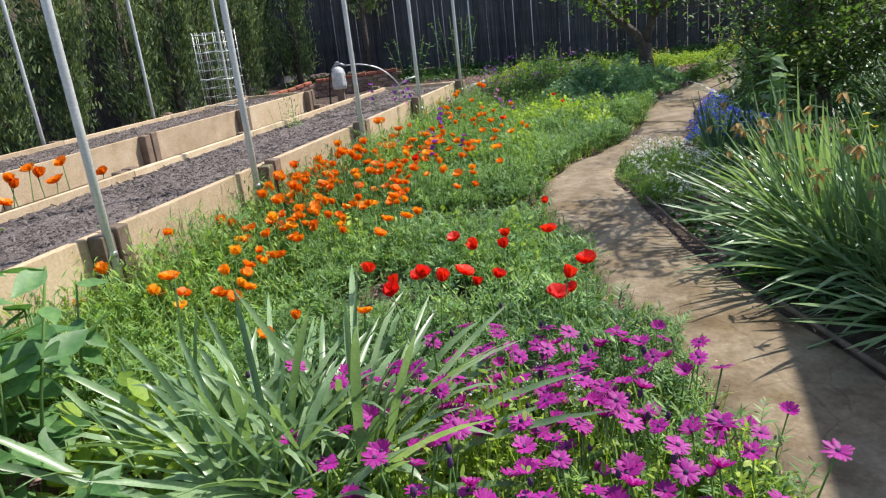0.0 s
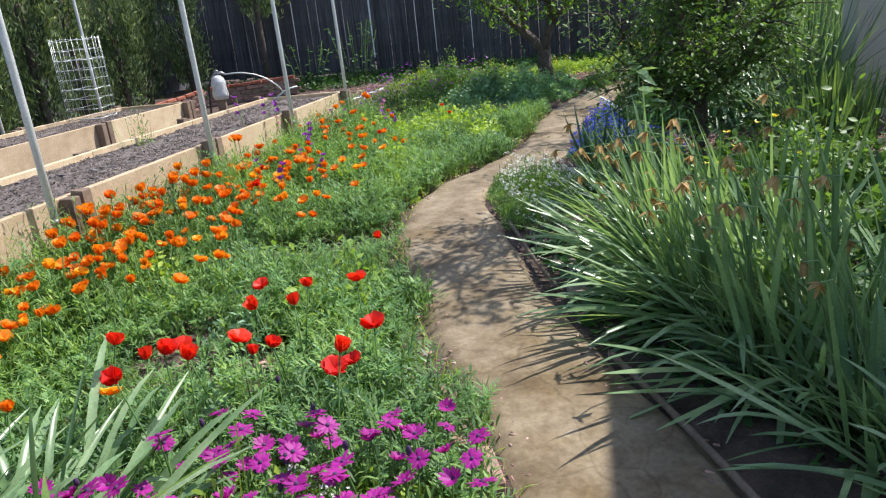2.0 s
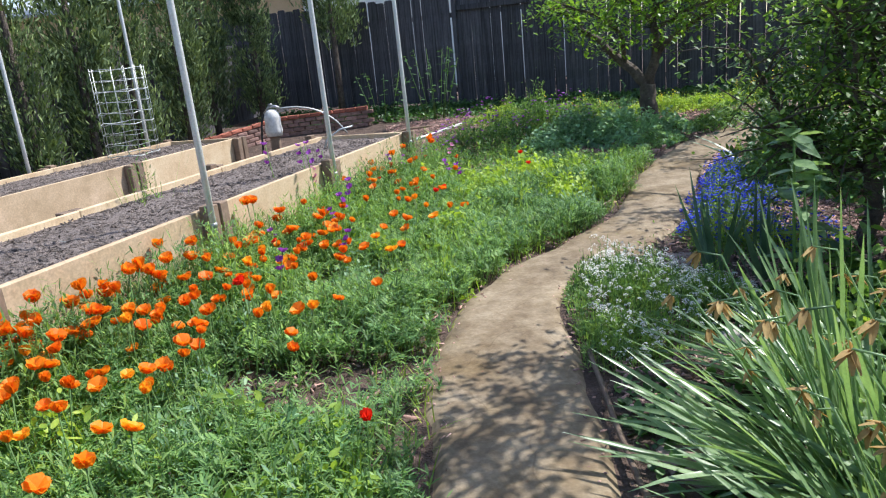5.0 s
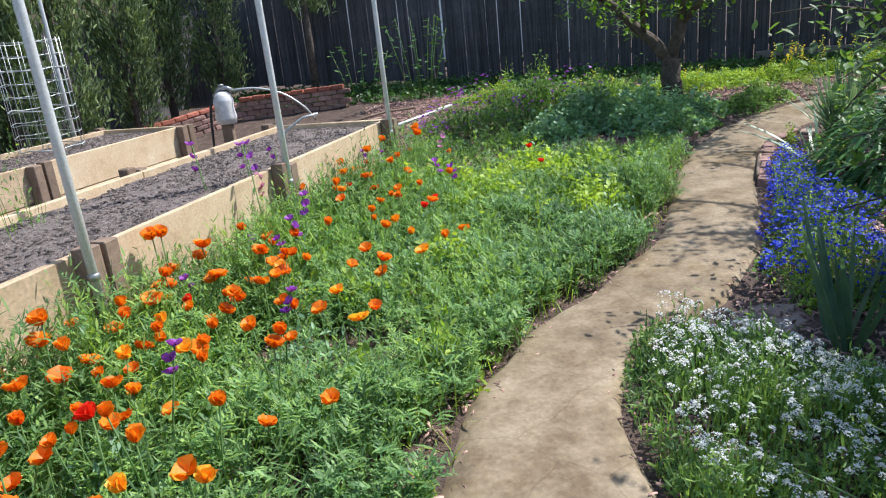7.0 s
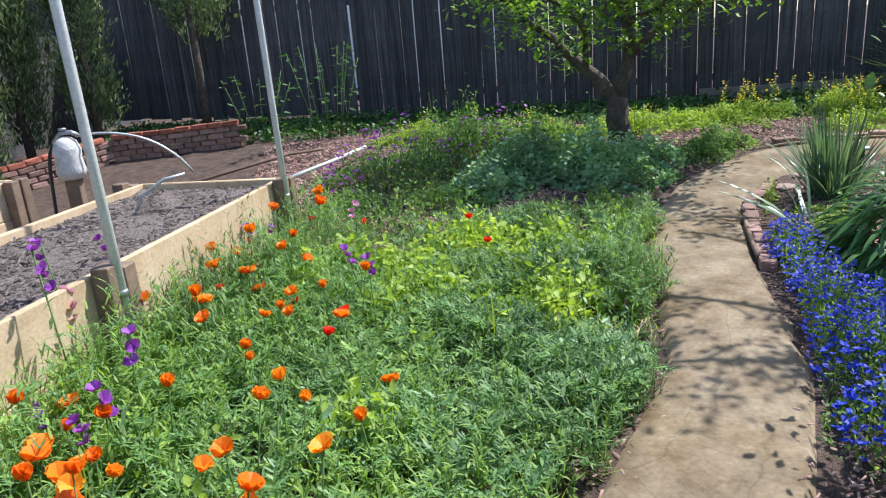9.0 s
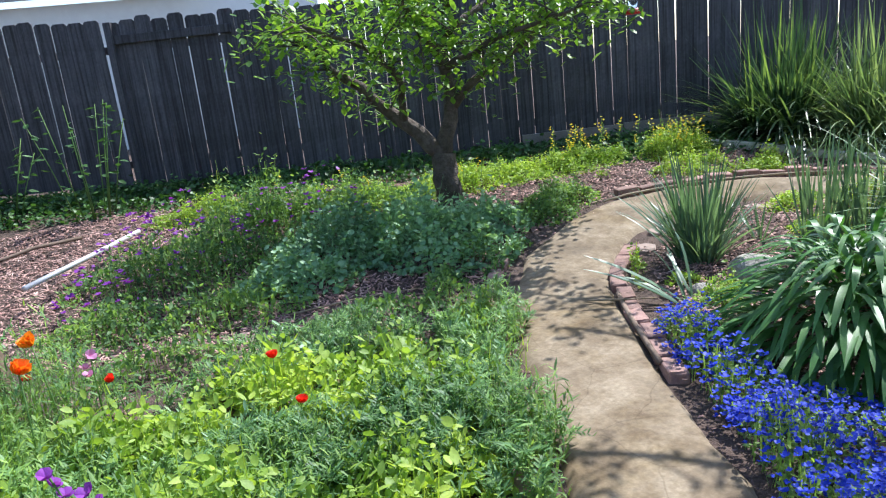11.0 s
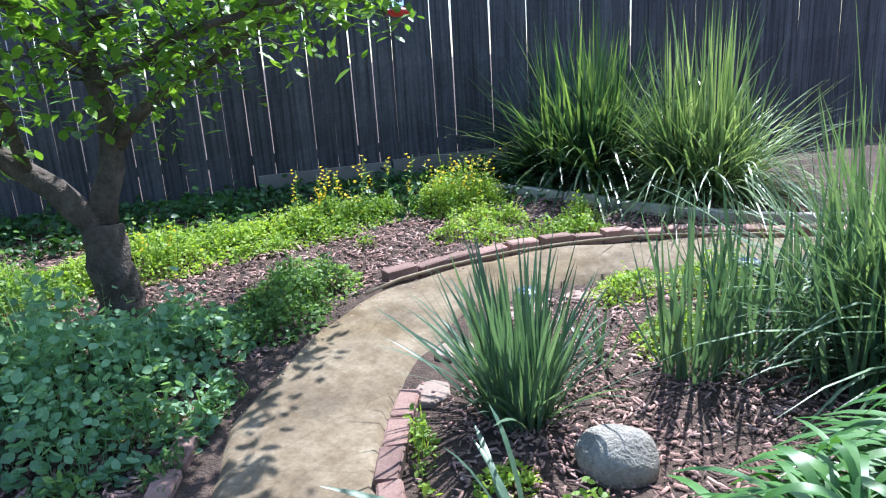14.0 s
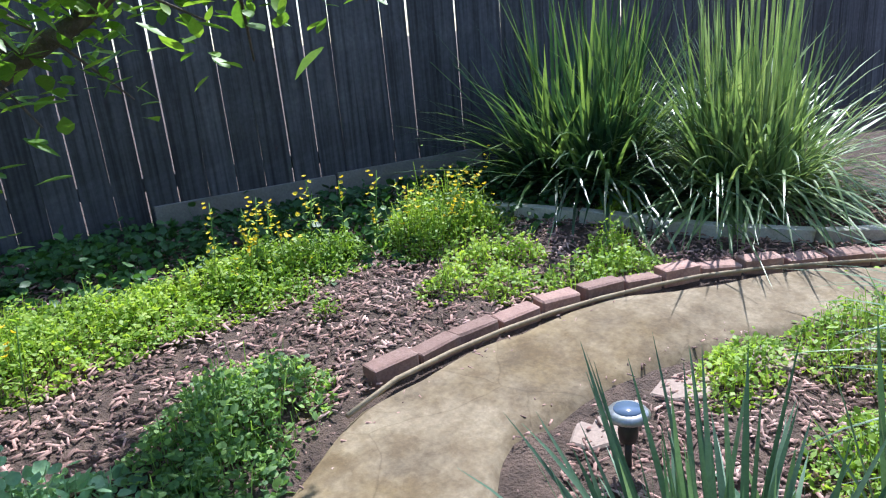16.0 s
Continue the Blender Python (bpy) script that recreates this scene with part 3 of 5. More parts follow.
def feathery(xs, ys, tall, per, length, width, mat, name, lean=(20, 80), stem=True):
    """Tufts of fine leaflets on short stems."""
    n = len(xs)
    zs = rise(xs, ys)
    root = np.stack([xs, ys, zs], 1)
    sw = ways(n, 0, 25)
    out = []
    if stem:
        out.append(ribbons(root, sw, tall, np.full(n, 0.004), np.full(n, 0.05), (1, 0.8, 0.4)))
    at = np.repeat(np.arange(n), per)
    h = RNG.uniform(0.15, 1.0, n * per)
    b = root[at] + sw[at] * (tall[at] * h)[:, None]
    out.append(ribbons(b, ways(n * per, *lean), RNG.uniform(0.6, 1.3, n * per) * length, RNG.uniform(0.7, 1.3, n * per) * width,
                       RNG.uniform(-0.1, 0.5, n * per), (0.5, 1, 0.15)))
    v, f = joined(out)
    return mesh_of(name, v, f, mat)


def stuff(name, me, label, category):
    return tagged(new(name, me), label, category, kind="stuff")


x, y = scatter(36000, -2.4, 3.2, 1.6, 10.4, lawn_zone)
patchy = np.array([noise.noise(Vector((a * 1.3, b * 1.3, 0))) for a, b in zip(x, y)])
keepk = ~((y < 2.35) & (x < 0.1)) & ((patchy > -0.22) | (RNG.uniform(0, 1, len(x)) < 0.2))
x, y, patchy = x[keepk], y[keepk], patchy[keepk]
tall = (0.10 + 0.15 * RNG.uniform(0, 1, len(x))) * (1 + 0.7 * patchy) + 0.44 * np.exp(-((x - bed_x(y)) / 0.45) ** 2)
stuff("meadow_foliage", feathery(x, y, tall, 9, 0.055, 0.009, M["lawn"], "meadow"), "dense feathery grey green poppy foliage covering the ground", "foliage")

# taller growth that leans against the boards of the first bed
ev, ew = RNG.uniform(-3.9, 3.6, 5200), np.abs(RNG.normal(0.0, 0.26, 5200)) + 0.02
ep = np.array([[*bed_point(a, -b)] for a, b in zip(ev, ew)])
lush = np.array([noise.noise(Vector((a * 1.7, 4, 0))) for a in ev])
eh = (0.50 + 0.16 * lush - 0.42 * ew) * RNG.uniform(0.65, 1.1, len(ev)) * np.where(ev > 2.6, 0.7, 1)
stuff("edge_foliage", feathery(ep[:, 0], ep[:, 1], eh, 12, 0.06, 0.009, M["lawn"], "edge_foliage"), "tall feathery poppy foliage against the raised bed", "foliage")


def fronds(xs, ys, tall, per, pairs, length, mat, name):
    """Rosettes of cut poppy leaves: arching ribs with narrow leaflets on both sides."""
    n = len(xs) * per
    at = np.repeat(np.arange(len(xs)), per)
    root = np.stack([xs[at], ys[at], rise(xs[at], ys[at]) + tall[at] * RNG.uniform(0.25, 0.95, n)], 1)
    d = ways(n, 22, 72)
    L = length * RNG.uniform(0.65, 1.25, n)
    fall = RNG.uniform(0.1, 0.5, n)
    out = [ribbons(root, d, L, np.full(n, 0.004), fall, (1, 0.8, 0.3))]
    side = unit(np.cross(d, np.array([0.0, 0, 1.0])))
    for k in range(pairs):
        u = 0.2 + 0.78 * k / (pairs - 1)
        b = root + d * (L * u)[:, None]
        b[:, 2] -= fall * L * u * u
        for sgn in (-1, 1):
            w = unit(d * 0.75 + side * sgn * 0.8 + RNG.normal(0, 0.18, (n, 3)))
            ll = L * (0.42 - 0.24 * u) * RNG.uniform(0.8, 1.2, n)
            out.append(ribbons(b, w, ll, ll * 0.26, RNG.uniform(0, 0.3, n), (0.5, 1, 0.2)))
    v, f = joined(out)
    return mesh_of(name, v, f, mat)


pick = RNG.uniform(0, 1, len(x)) < 0.20
stuff("poppy_leaves", fronds(x[pick], y[pick], tall[pick] * 0.9, 4, 5, 0.12, M["frond"], "poppy_leaves"), "finely cut grey green poppy leaves", "foliage")

# ---- plant kits ----
def leaf_pool(n, lean, droop, profile, width, cup, mat, name="leaf"):
    """Single leaves of length 1, rooted at the origin, that lean towards +y."""
    out = []
    for i in range(n):
        t = radians(lean[0] + (lean[1] - lean[0]) * i / max(n - 1, 1))
        w = np.array([[0.0, math.sin(t), math.cos(t)]])
        v, f = ribbons(np.zeros((1, 3)), w, np.ones(1), np.array([width]), np.array([random.uniform(*droop)]), profile, cup, RNG.normal(0, 0.35, 1))
        out.append(mesh_of(name, v, f, mat, True))
    return out


STRAP = (0.65, 0.9, 1, 1, 0.95, 0.75, 0.06)


def clump(name, label, category, x, y, n, pool, length, spread, group="", azimuth=None, fan=180, z=None, leaf="leaf", lift=0.0):
    root = tagged(new(name), label, category, group)
    z = float(rise(x, y)) if z is None else z
    root.matrix_basis = pose(x, y, z - 0.01)
    for _ in range(n):
        a = random.uniform(0, 360) if azimuth is None else azimuth + random.gauss(0, fan)
        r = spread * math.sqrt(random.random())
        ra = radians(a + random.uniform(-60, 60))
        k = random.uniform(*length)
        m = pose(-math.sin(ra) * r, math.cos(ra) * r, random.uniform(0, lift), random.uniform(-6, 6), random.uniform(-8, 8), a) @ Matrix.Diagonal((random.uniform(0.75, 1.2), k, k, 1))
        part(leaf, random.choice(pool), root, m=m)
    return root


def scatter_in(n, cx_, cy_, rx, ry, turn=0.0, power=0.5):
    a, r = RNG.uniform(0, 2 * math.pi, n), RNG.uniform(0, 1, n) ** power
    u, v = rx * r * np.cos(a), ry * r * np.sin(a)
    c, s = math.cos(radians(turn)), math.sin(radians(turn))
    return cx_ + u * c - v * s, cy_ + u * s + v * c


def mound(x, y, h, per_top, n, size, aspect, mat, name, lean=(30, 95), droop=(0.0, 0.4), profile=(0.35, 1, 0.9, 0.1), cup=0.12, low=0.2):
    """Leaves filling a low dome: positions x, y with local height h."""
    z0 = rise(x, y)
    hh = h * RNG.uniform(low, 1.0, len(x)) ** 0.7
    b = np.stack([x, y, z0 + hh], 1)
    L = RNG.uniform(0.6, 1.35, len(x)) * size
    return ribbons(b, ways(len(x), *lean), L, L * aspect * RNG.uniform(0.8, 1.2, len(x)), RNG.uniform(*droop, len(x)), profile, cup if size > 0.04 else 0.0, RNG.normal(0, 0.5, len(x)))


def stems_for(x, y, h, width=0.005):
    n = len(x)
    return ribbons(np.stack([x, y, rise(x, y)], 1), ways(n, 0, 22), h, np.full(n, width), np.full(n, 0.05), (1, 0.9, 0.7))


def bushy(name, label, category, patches, mat, size, aspect, density, kind="", lean=(30, 95), profile=(0.35, 1, 0.9, 0.1), droop=(0.0, 0.4), low=0.15):
    """Leafy low growth; patches: (x, y, rx, ry, height, turn)."""
    out = []
    for (px, py, rx, ry, h, turn) in patches:
        n = int(density * rx * ry * 3.14)
        x, y = scatter_in(n, px, py, rx * 1.15, ry * 1.15, turn, 0.62)
        ragged = np.array([noise.noise(Vector((a * 5, b * 5, 9))) for a, b in zip(x, y)])
        k = off_path(x, y, -0.1) & ((ragged > -0.22) | (RNG.uniform(0, 1, n) < 0.35))
        x, y = x[k], y[k]
        c, s = math.cos(radians(turn)), math.sin(radians(turn))
        du, dv = ((x - px) * c + (y - py) * s) / rx, (-(x - px) * s + (y - py) * c) / ry
        dome = h * np.clip(1 - 0.8 * (du ** 2 + dv ** 2), 0.12, 1) * (0.55 + 0.55 * RNG.uniform(0, 1, len(x)) + 0.5 * (RNG.uniform(0, 1, len(x)) < 0.06))
        bump = np.array([noise.noise(Vector((a * 4, b * 4, 3))) for a, b in zip(x, y)])
        fine = np.array([noise.noise(Vector((a * 11, b * 11, 5))) for a, b in zip(x, y)])
        dome = dome * np.clip(1 + 0.8 * bump + 0.5 * fine, 0.3, 1.5)
        out.append(mound(x, y, dome, 1, n, size, aspect, mat, name, lean, droop, profile, 0.12, low))
        m = max(6, len(x) // 6)
        out.append(stems_for(x[:m], y[:m], dome[:m]))
    v, f = joined(out)
    return tagged(new(name, mesh_of(name, v, f, mat)), label, category, kind=kind or "stuff")


def blossoms(name, label, patches, mat, size, density, petals=4, lift=(0.85, 1.1), lean=(55, 85)):
    """Small flowers over a dome, as one mass."""
    out = []
    for (px, py, rx, ry, h, turn) in patches:
        n = int(density * rx * ry * 3.14)
        x, y = scatter_in(n, px, py, rx, ry, turn)
        k = off_path(x, y, -0.15)
        x, y = x[k], y[k]
        c, s = math.cos(radians(turn)), math.sin(radians(turn))
        du, dv = ((x - px) * c + (y - py) * s) / rx, (-(x - px) * s + (y - py) * c) / ry
        bump = np.array([noise.noise(Vector((a * 4, b * 4, 3))) for a, b in zip(x, y)])
        z = rise(x, y) + h * np.clip(1 - 0.75 * (du ** 2 + dv ** 2), 0.2, 1) * (1 + 0.6 * bump) * RNG.uniform(*lift, len(x))
        b = np.repeat(np.stack([x, y, z], 1), petals, 0)
        L = np.repeat(RNG.uniform(0.7, 1.3, len(x)) * size, petals)
        out.append(ribbons(b, ways(len(b), *lean), L, L * 0.9, RNG.uniform(-0.3, 0.2, len(b)), (0.4, 1, 0.6)))
    v, f = joined(out)
    return tagged(new(name, mesh_of(name, v, f, mat)), label, "flowers", kind="stuff")


def flower_head(petals, length, width, lean, droop, mat, name="blossom", rings=1, profile=(0.3, 0.9, 1.05, 0.75), cup=-0.12):
    out = []
    for r in range(rings):
        az = np.arange(petals) * 2 * math.pi / petals + r * math.pi / petals + RNG.normal(0, 0.08, petals)
        t = np.radians(lean + RNG.normal(0, 6, petals) - r * 8)
        w = np.stack([np.sin(az) * np.sin(t), np.cos(az) * np.sin(t), np.cos(t)], 1)
        out.append(ribbons(np.zeros((petals, 3)), w, length * RNG.uniform(0.85, 1.1, petals), np.full(petals, width), np.full(petals, droop), profile, cup))
    v, f = joined(out)
    return mesh_of(name, v, f, mat, True)


def stem_mesh(h, r=0.0025, bend=0.03):
    return tube("stem", [(0, 0, 0), (bend * 0.3, 0, h * 0.5), (bend, bend * 0.4, h)], r, M["lawn"], 5)


def flower_thing(name, label, group, head, h, bend=0.03, centre=None, tilt=(0, 0), category="flower"):
    root = tagged(new(name), label, category, group)
    part("stem", stem_mesh(h, bend=bend), root)
    part("blossom", head, root, m=pose(bend, bend * 0.4, h - 0.002, tilt[0], tilt[1], 0))
    if centre is not None:
        part("disc", centre, root, "dark centre", pose(bend, bend * 0.4, h, tilt[0], tilt[1], 0))
    return root


def sow(kinds, spots, scale=(0.85, 1.15)):
    """Stand copies of some flowers at the spots (x, y)."""
    first = set()
    for i, (x, y) in enumerate(spots):
        k = i if i < len(kinds) else random.randrange(len(kinds))
        s = random.uniform(*scale)
        m = pose(x, y, float(rise(x, y)) - 0.01, random.uniform(-8, 8), random.uniform(-8, 8), random.uniform(0, 360)) @ Matrix.Scale(s, 4)
        if k not in first:
            first.add(k)
            kinds[k].matrix_basis = m
        else:
            ob = copy_thing(kinds[k], m)
            ob.matrix_basis = m


# ---- poppies ----
def poppy_kinds(mat, colour, group):
    out = []
    for h, lean, w in ((0.36, 56, 0.044), (0.43, 42, 0.042), (0.31, 68, 0.05), (0.40, 30, 0.036)):
        out.append(flower_thing("poppy", f"{colour} poppy with cupped petals on a thin stem", group,
                                flower_head(4, 0.036, w * 1.05, lean, -0.2, mat, rings=2), h, random.uniform(0.01, 0.05), tilt=(random.uniform(-25, 25), random.uniform(-25, 25))))
    return out


def bed_edge(v, w):
    p = bed_point(v, -w)
    return (p.x, p.y)


spots_o, spots_y = [(0.12, 8.75), (0.3, 9.0), (0.22, 9.3), (0.5, 9.2), (0.42, 9.6), (0.7, 9.4), (0.15, 8.95), (0.6, 8.9), (0.35, 8.6), (0.8, 9.75)], []
while len(spots_o) < 250:
    v = random.triangular(-3.9, 2.8, -1.4)
    w = abs(random.gauss(0.38, 0.32)) + 0.07 if random.random() < 0.8 else random.uniform(0.2, 1.5)
    x, y = bed_edge(v, w)
    if x < path_left_x(y) - 0.3:
        (spots_y if random.random() < (0.3 if v < -2.2 else 0.12) else spots_o).append((x, y))
tall_o = [q for q in spots_o if q[0] - bed_x(q[1]) < 0.42]
sow(poppy_kinds(M["orange"], "orange", "orange poppies"), [q for q in spots_o if q not in tall_o])
sow(poppy_kinds(M["orange"], "orange", "orange poppies"), tall_o, (1.1, 1.4))
sow(poppy_kinds(M["yellow"], "golden yellow", "golden poppies"), spots_y)
RED = [(0.55, 3.31), (0.24, 3.37), (0.05, 3.65), (0.24, 3.01), (0.08, 2.88), (0.16, 2.84), (0.27, 2.76), (-0.06, 2.91), (-0.14, 2.76), (-0.26, 2.74), (-0.41, 2.85),
       (-0.05, 2.66), (0.47, 2.58), (0.54, 2.69), (0.40, 2.47), (-0.12, 2.51), (0.61, 4.13), (-0.09, 5.28), (0.5, 2.62), (0.28, 3.0)]
RED_FAR = [(0.87, 8.08), (0.82, 7.73), (0.59, 8.54), (0.34, 9.04), (-0.09, 6.8), (-0.18, 6.57), (1.66, 9.45), (0.42, 9.3), (1.06, 9.73), (1.62, 9.02), (0.67, 9.98), (0.36, 8.43)]
sow(poppy_kinds(M["scarlet"], "scarlet red", "red poppies"), RED, (0.9, 1.35))
sow(poppy_kinds(M["scarlet"], "scarlet red", "red poppies"), RED_FAR, (0.8, 1.0))


# ---- tall purple flowers among the poppies ----
def spire(h, mat, colour):
    root = tagged(new("purple_flower"), f"tall slender plant with {colour} blossoms", "flower", "purple flowers")
    part("stem", stem_mesh(h, 0.0035, 0.05), root)
    for k in range(3):
        z = h * (1 - 0.09 * k)
        part("blossom", flower_head(5, 0.03, 0.028, 60, -0.2, mat), root, m=pose(0.05 * z / h + random.uniform(-0.02, 0.02), random.uniform(-0.02, 0.02), z, random.uniform(-40, 40), random.uniform(-40, 40)))
    v, f = ribbons(np.stack([np.zeros(8), np.zeros(8), np.linspace(0.1, h * 0.75, 8)], 1), ways(8, 35, 70), np.full(8, 0.10), np.full(8, 0.016), np.full(8, 0.4), (0.5, 1, 0.1))
    part("foliage", mesh_of("foliage", v, f, M["lawn"]), root)
    return root


sow([spire(0.9, M["violet"], "violet"), spire(0.8, M["violet"], "purple")], [(-0.30, 8.2), (-0.2, 8.6), (-0.5, 7.9), (-0.15, 7.7)])
sow([spire(0.5, M["violet"], "violet"), spire(0.45, M["violet"], "violet")], [(0.08, 7.58), (-0.2, 7.38), (0.17, 7.24), (0.03, 7.22), (-0.4, 6.7), (0.3, 10.0), (0.97, 8.73), (0.3, 9.4), (0.4, 9.35), (1.01, 8.44), (-0.05, 5.6), (0.2, 6.2)])
sow([spire(0.55, M["pink"], "pale pink")], [(0.95, 9.71), (-0.35, 8.0)])

# ---- start of the path: daisies, strap leaves, broad leaves ----
bushy("daisy_foliage", "green low daisy foliage below magenta flowers", "foliage", [(0.22, 1.95, 0.62, 0.62, 0.24, 0), (0.6, 1.65, 0.36, 0.4, 0.24, 0), (-0.2, 1.75, 0.35, 0.35, 0.22, 0)], M["lime"], 0.035, 0.35, 5200, lean=(10, 80))
disc = lathe("disc", [(0.0, 0.004), (0.005, 0.0035), (0.006, 0.0)], M["disc"], 8)
daisy_kinds = [flower_thing("african_daisy", "magenta purple daisy with dark centre", "magenta daisies",
                            flower_head(17, 0.033, 0.0105, ln, dr, M["magenta"], profile=(0.4, 0.9, 1, 0.5), cup=-0.1), h, 0.03, disc, tl)
               for h, ln, dr, tl in ((0.28, 78, 0.1, (10, 5)), (0.25, 70, 0.0, (-15, 10)), (0.31, 80, 0.15, (15, -15)), (0.27, 60, -0.1, (25, 10)))]
spots = []
while len(spots) < 190:
    x, y = random.gauss(0.3, 0.38), random.gauss(1.9, 0.33)
    if 1.3 < y < 2.55 and x < path_left_x(y) + (0.08 if y < 1.95 else -0.12) and x > -0.55 and all((x - a) ** 2 + (y - b) ** 2 > 0.0013 for a, b in spots):
        spots.append((x, y))
sow(daisy_kinds, spots, (0.9, 1.25))
bud = lathe("blossom", [(0.0, 0.03), (0.006, 0.026), (0.009, 0.012), (0.004, 0.0)], M["disc"], 7)
sow([flower_thing("daisy_bud", "closed dark purple daisy bud on its stem", "daisy buds", bud, 0.29)], [(min(random.gauss(0.2, 0.3), 0.6), random.gauss(1.95, 0.3)) for _ in range(26)])
blossoms("white_alyssum", "tiny white flowers between the daisies", [(0.32, 2.2, 0.2, 0.16, 0.25, 0), (0.05, 2.1, 0.1, 0.1, 0.25, 0)], M["white_bloom"], 0.007, 2600)

strap_pool = leaf_pool(14, (14, 80), (0.2, 0.65), STRAP, 0.028, 0.16, M["strap"])
for x, y, n in ((-0.42, 1.98, 110), (-0.7, 2.12, 100), (-0.62, 1.78, 70), (-0.95, 2.05, 60), (-0.38, 2.3, 40)):
    clump("daffodil_clump", "clump of grey green arching strap leaves", "plant", x, y, n, strap_pool, (0.65, 1.02), 0.13, "strap leaved clumps")
bushy("yellow_green_plant", "low yellow green leafy plant", "plant", [(-1.12, 2.2, 0.3, 0.3, 0.34, 0), (-0.85, 2.5, 0.3, 0.2, 0.24, 0)], M["lime"], 0.09, 0.6, 700)


def broad_plant(x, y, h, n, size, label, mat, spread=0.25, stems=7):
    root = tagged(new("broad_leaved_plant"), label, "plant")
    root.matrix_basis = pose(x, y, float(rise(x, y)))
    pool = leaf_pool(6, (60, 105), (0.05, 0.4), (0.15, 0.75, 1, 0.85, 0.45, 0.03), 0.5, 0.14, mat)
    for _ in range(stems):
        a, r = random.uniform(0, 2 * math.pi), spread * math.sqrt(random.random())
        bx, by, hh = r * math.cos(a), r * math.sin(a), h * random.uniform(0.7, 1.0)
        tx, ty = bx * 1.5, by * 1.5
        part("stem", tube("stem", [(bx * 0.6, by * 0.6, 0), (bx, by, hh * 0.5), (tx, ty, hh)], [0.008, 0.006, 0.004], M["lawn"], 6), root)
        for k in range(n // stems):
            u = random.uniform(0.15, 1.0) ** 0.7
            px, py = (bx * 0.6) * (1 - u) + tx * u, (by * 0.6) * (1 - u) + ty * u
            s = size * random.uniform(0.6, 1.2)
            part("leaf", random.choice(pool), root, m=pose(px, py, hh * u, random.uniform(-15, 15), random.uniform(-20, 20), random.uniform(0, 360)) @ Matrix.Scale(s, 4))
    return root


broad_plant(-1.58, 2.0, 0.85, 110, 0.17, "tall leafy plant with broad grey green leaves", M["big_leaf"], 0.24, 9)
broad_plant(-1.9, 2.6, 0.95, 80, 0.17, "tall leafy plant with broad grey green leaves", M["big_leaf"], 0.25, 7)
broad_plant(-1.5, 2.35, 0.78, 80, 0.16, "leafy plant with broad grey green leaves", M["big_leaf"], 0.2, 8)
broad_plant(-1.3, 1.7, 0.5, 60, 0.15, "leafy plant with broad grey green leaves", M["big_leaf"], 0.2, 6)

# ---- shaded bed on the house side ----
iris_pool = leaf_pool(28, (6, 78), (0.0, 0.55), STRAP, 0.024, 0.16, M["strap"])
for x, y, n, az, fan, reach in ((2.15, 3.3, 190, 80, 42, 1.02), (2.25, 3.85, 190, 76, 42, 1.1), (2.45, 4.5, 110, 62, 45, 1.0), (2.55, 3.45, 130, 82, 60, 1.08), (2.5, 2.95, 100, 88, 45, 1.0),
                                (2.8, 3.8, 60, 0, 100, 0.9), (2.15, 2.75, 110, 85, 45, 0.95), (2.2, 2.2, 90, 75, 60, 0.85), (3.0, 3.0, 45, 0, 120, 0.9), (2.8, 2.3, 50, 60, 90, 0.9), (2.3, 1.7, 60, 70, 70, 0.8)):
    clump("daffodil_clump", "dense clump of long strap leaves leaning over the path", "plant", x, y, n, iris_pool, (0.38 * reach, 0.98 * reach), 0.2, "strap leaved clumps", az, fan)
fan_pool = leaf_pool(8, (4, 34), (0.0, 0.12), (0.8, 1, 1, 0.95, 0.8, 0.5, 0.04), 0.03, 0.1, M["sword"])
for x, y, n in ((2.55, 6.2, 15), (2.75, 6.05, 12)):
    clump("iris_fan", "upright dark green iris fan beside the path", "plant", x, y, n, fan_pool, (0.45, 0.72), 0.08, "iris fans")


def dried_bloom(h):
    root = tagged(new("dried_flower"), "withered tan flower hanging on a bent stem", "flower", "withered blooms")
    part("stem", tube("stem", [(0, 0, 0), (-0.10 * h, 0, h * 0.45), (-0.34 * h, 0, h * 0.92), (-0.38 * h - 0.03, 0, h * 0.93)], 0.0035, M["strap"], 5), root)
    v, f = ribbons(np.tile([[-0.38 * h - 0.03, 0, h * 0.93]], (6, 1)), ways(6, 95, 170), np.full(6, 0.046), np.full(6, 0.018), np.full(6, 0.2), (0.6, 1, 0.8, 0.3), 0.25)
    part("blossom", mesh_of("blossom", v, f, M["straw"], True), root, "papery tan petals")
    return root


withered = [dried_bloom(0.8), dried_bloom(0.68), dried_bloom(0.92), dried_bloom(0.58)]
for i in range(64):
    x, y = random.uniform(2.0, 2.75), random.uniform(2.3, 4.6)
    m = pose(x, y, -0.01, random.uniform(-9, 9), random.uniform(-8, 8), random.gauss(-8, 28)) @ Matrix.Scale(random.uniform(0.85, 1.1), 4)
    ob = withered[i] if i < len(withered) else copy_thing(withered[i % len(withered)], m)
    ob.matrix_basis = m
bushy("shade_groundcover", "dark green leafy groundcover in shade", "groundcover", [(2.7, 3.4, 0.9, 1.7, 0.16, 0), (3.6, 4.0, 1.0, 1.6, 0.2, 0), (3.4, 2.0, 1.2, 1.2, 0.2, 0), (1.75, 4.4, 0.15, 0.5, 0.08, 0), (1.7, 3.45, 0.16, 0.3, 0.12, 0), (2.9, 5.3, 0.7, 0.5, 0.2, 0)], M["dark_leaf"], 0.045, 0.8, 1150)
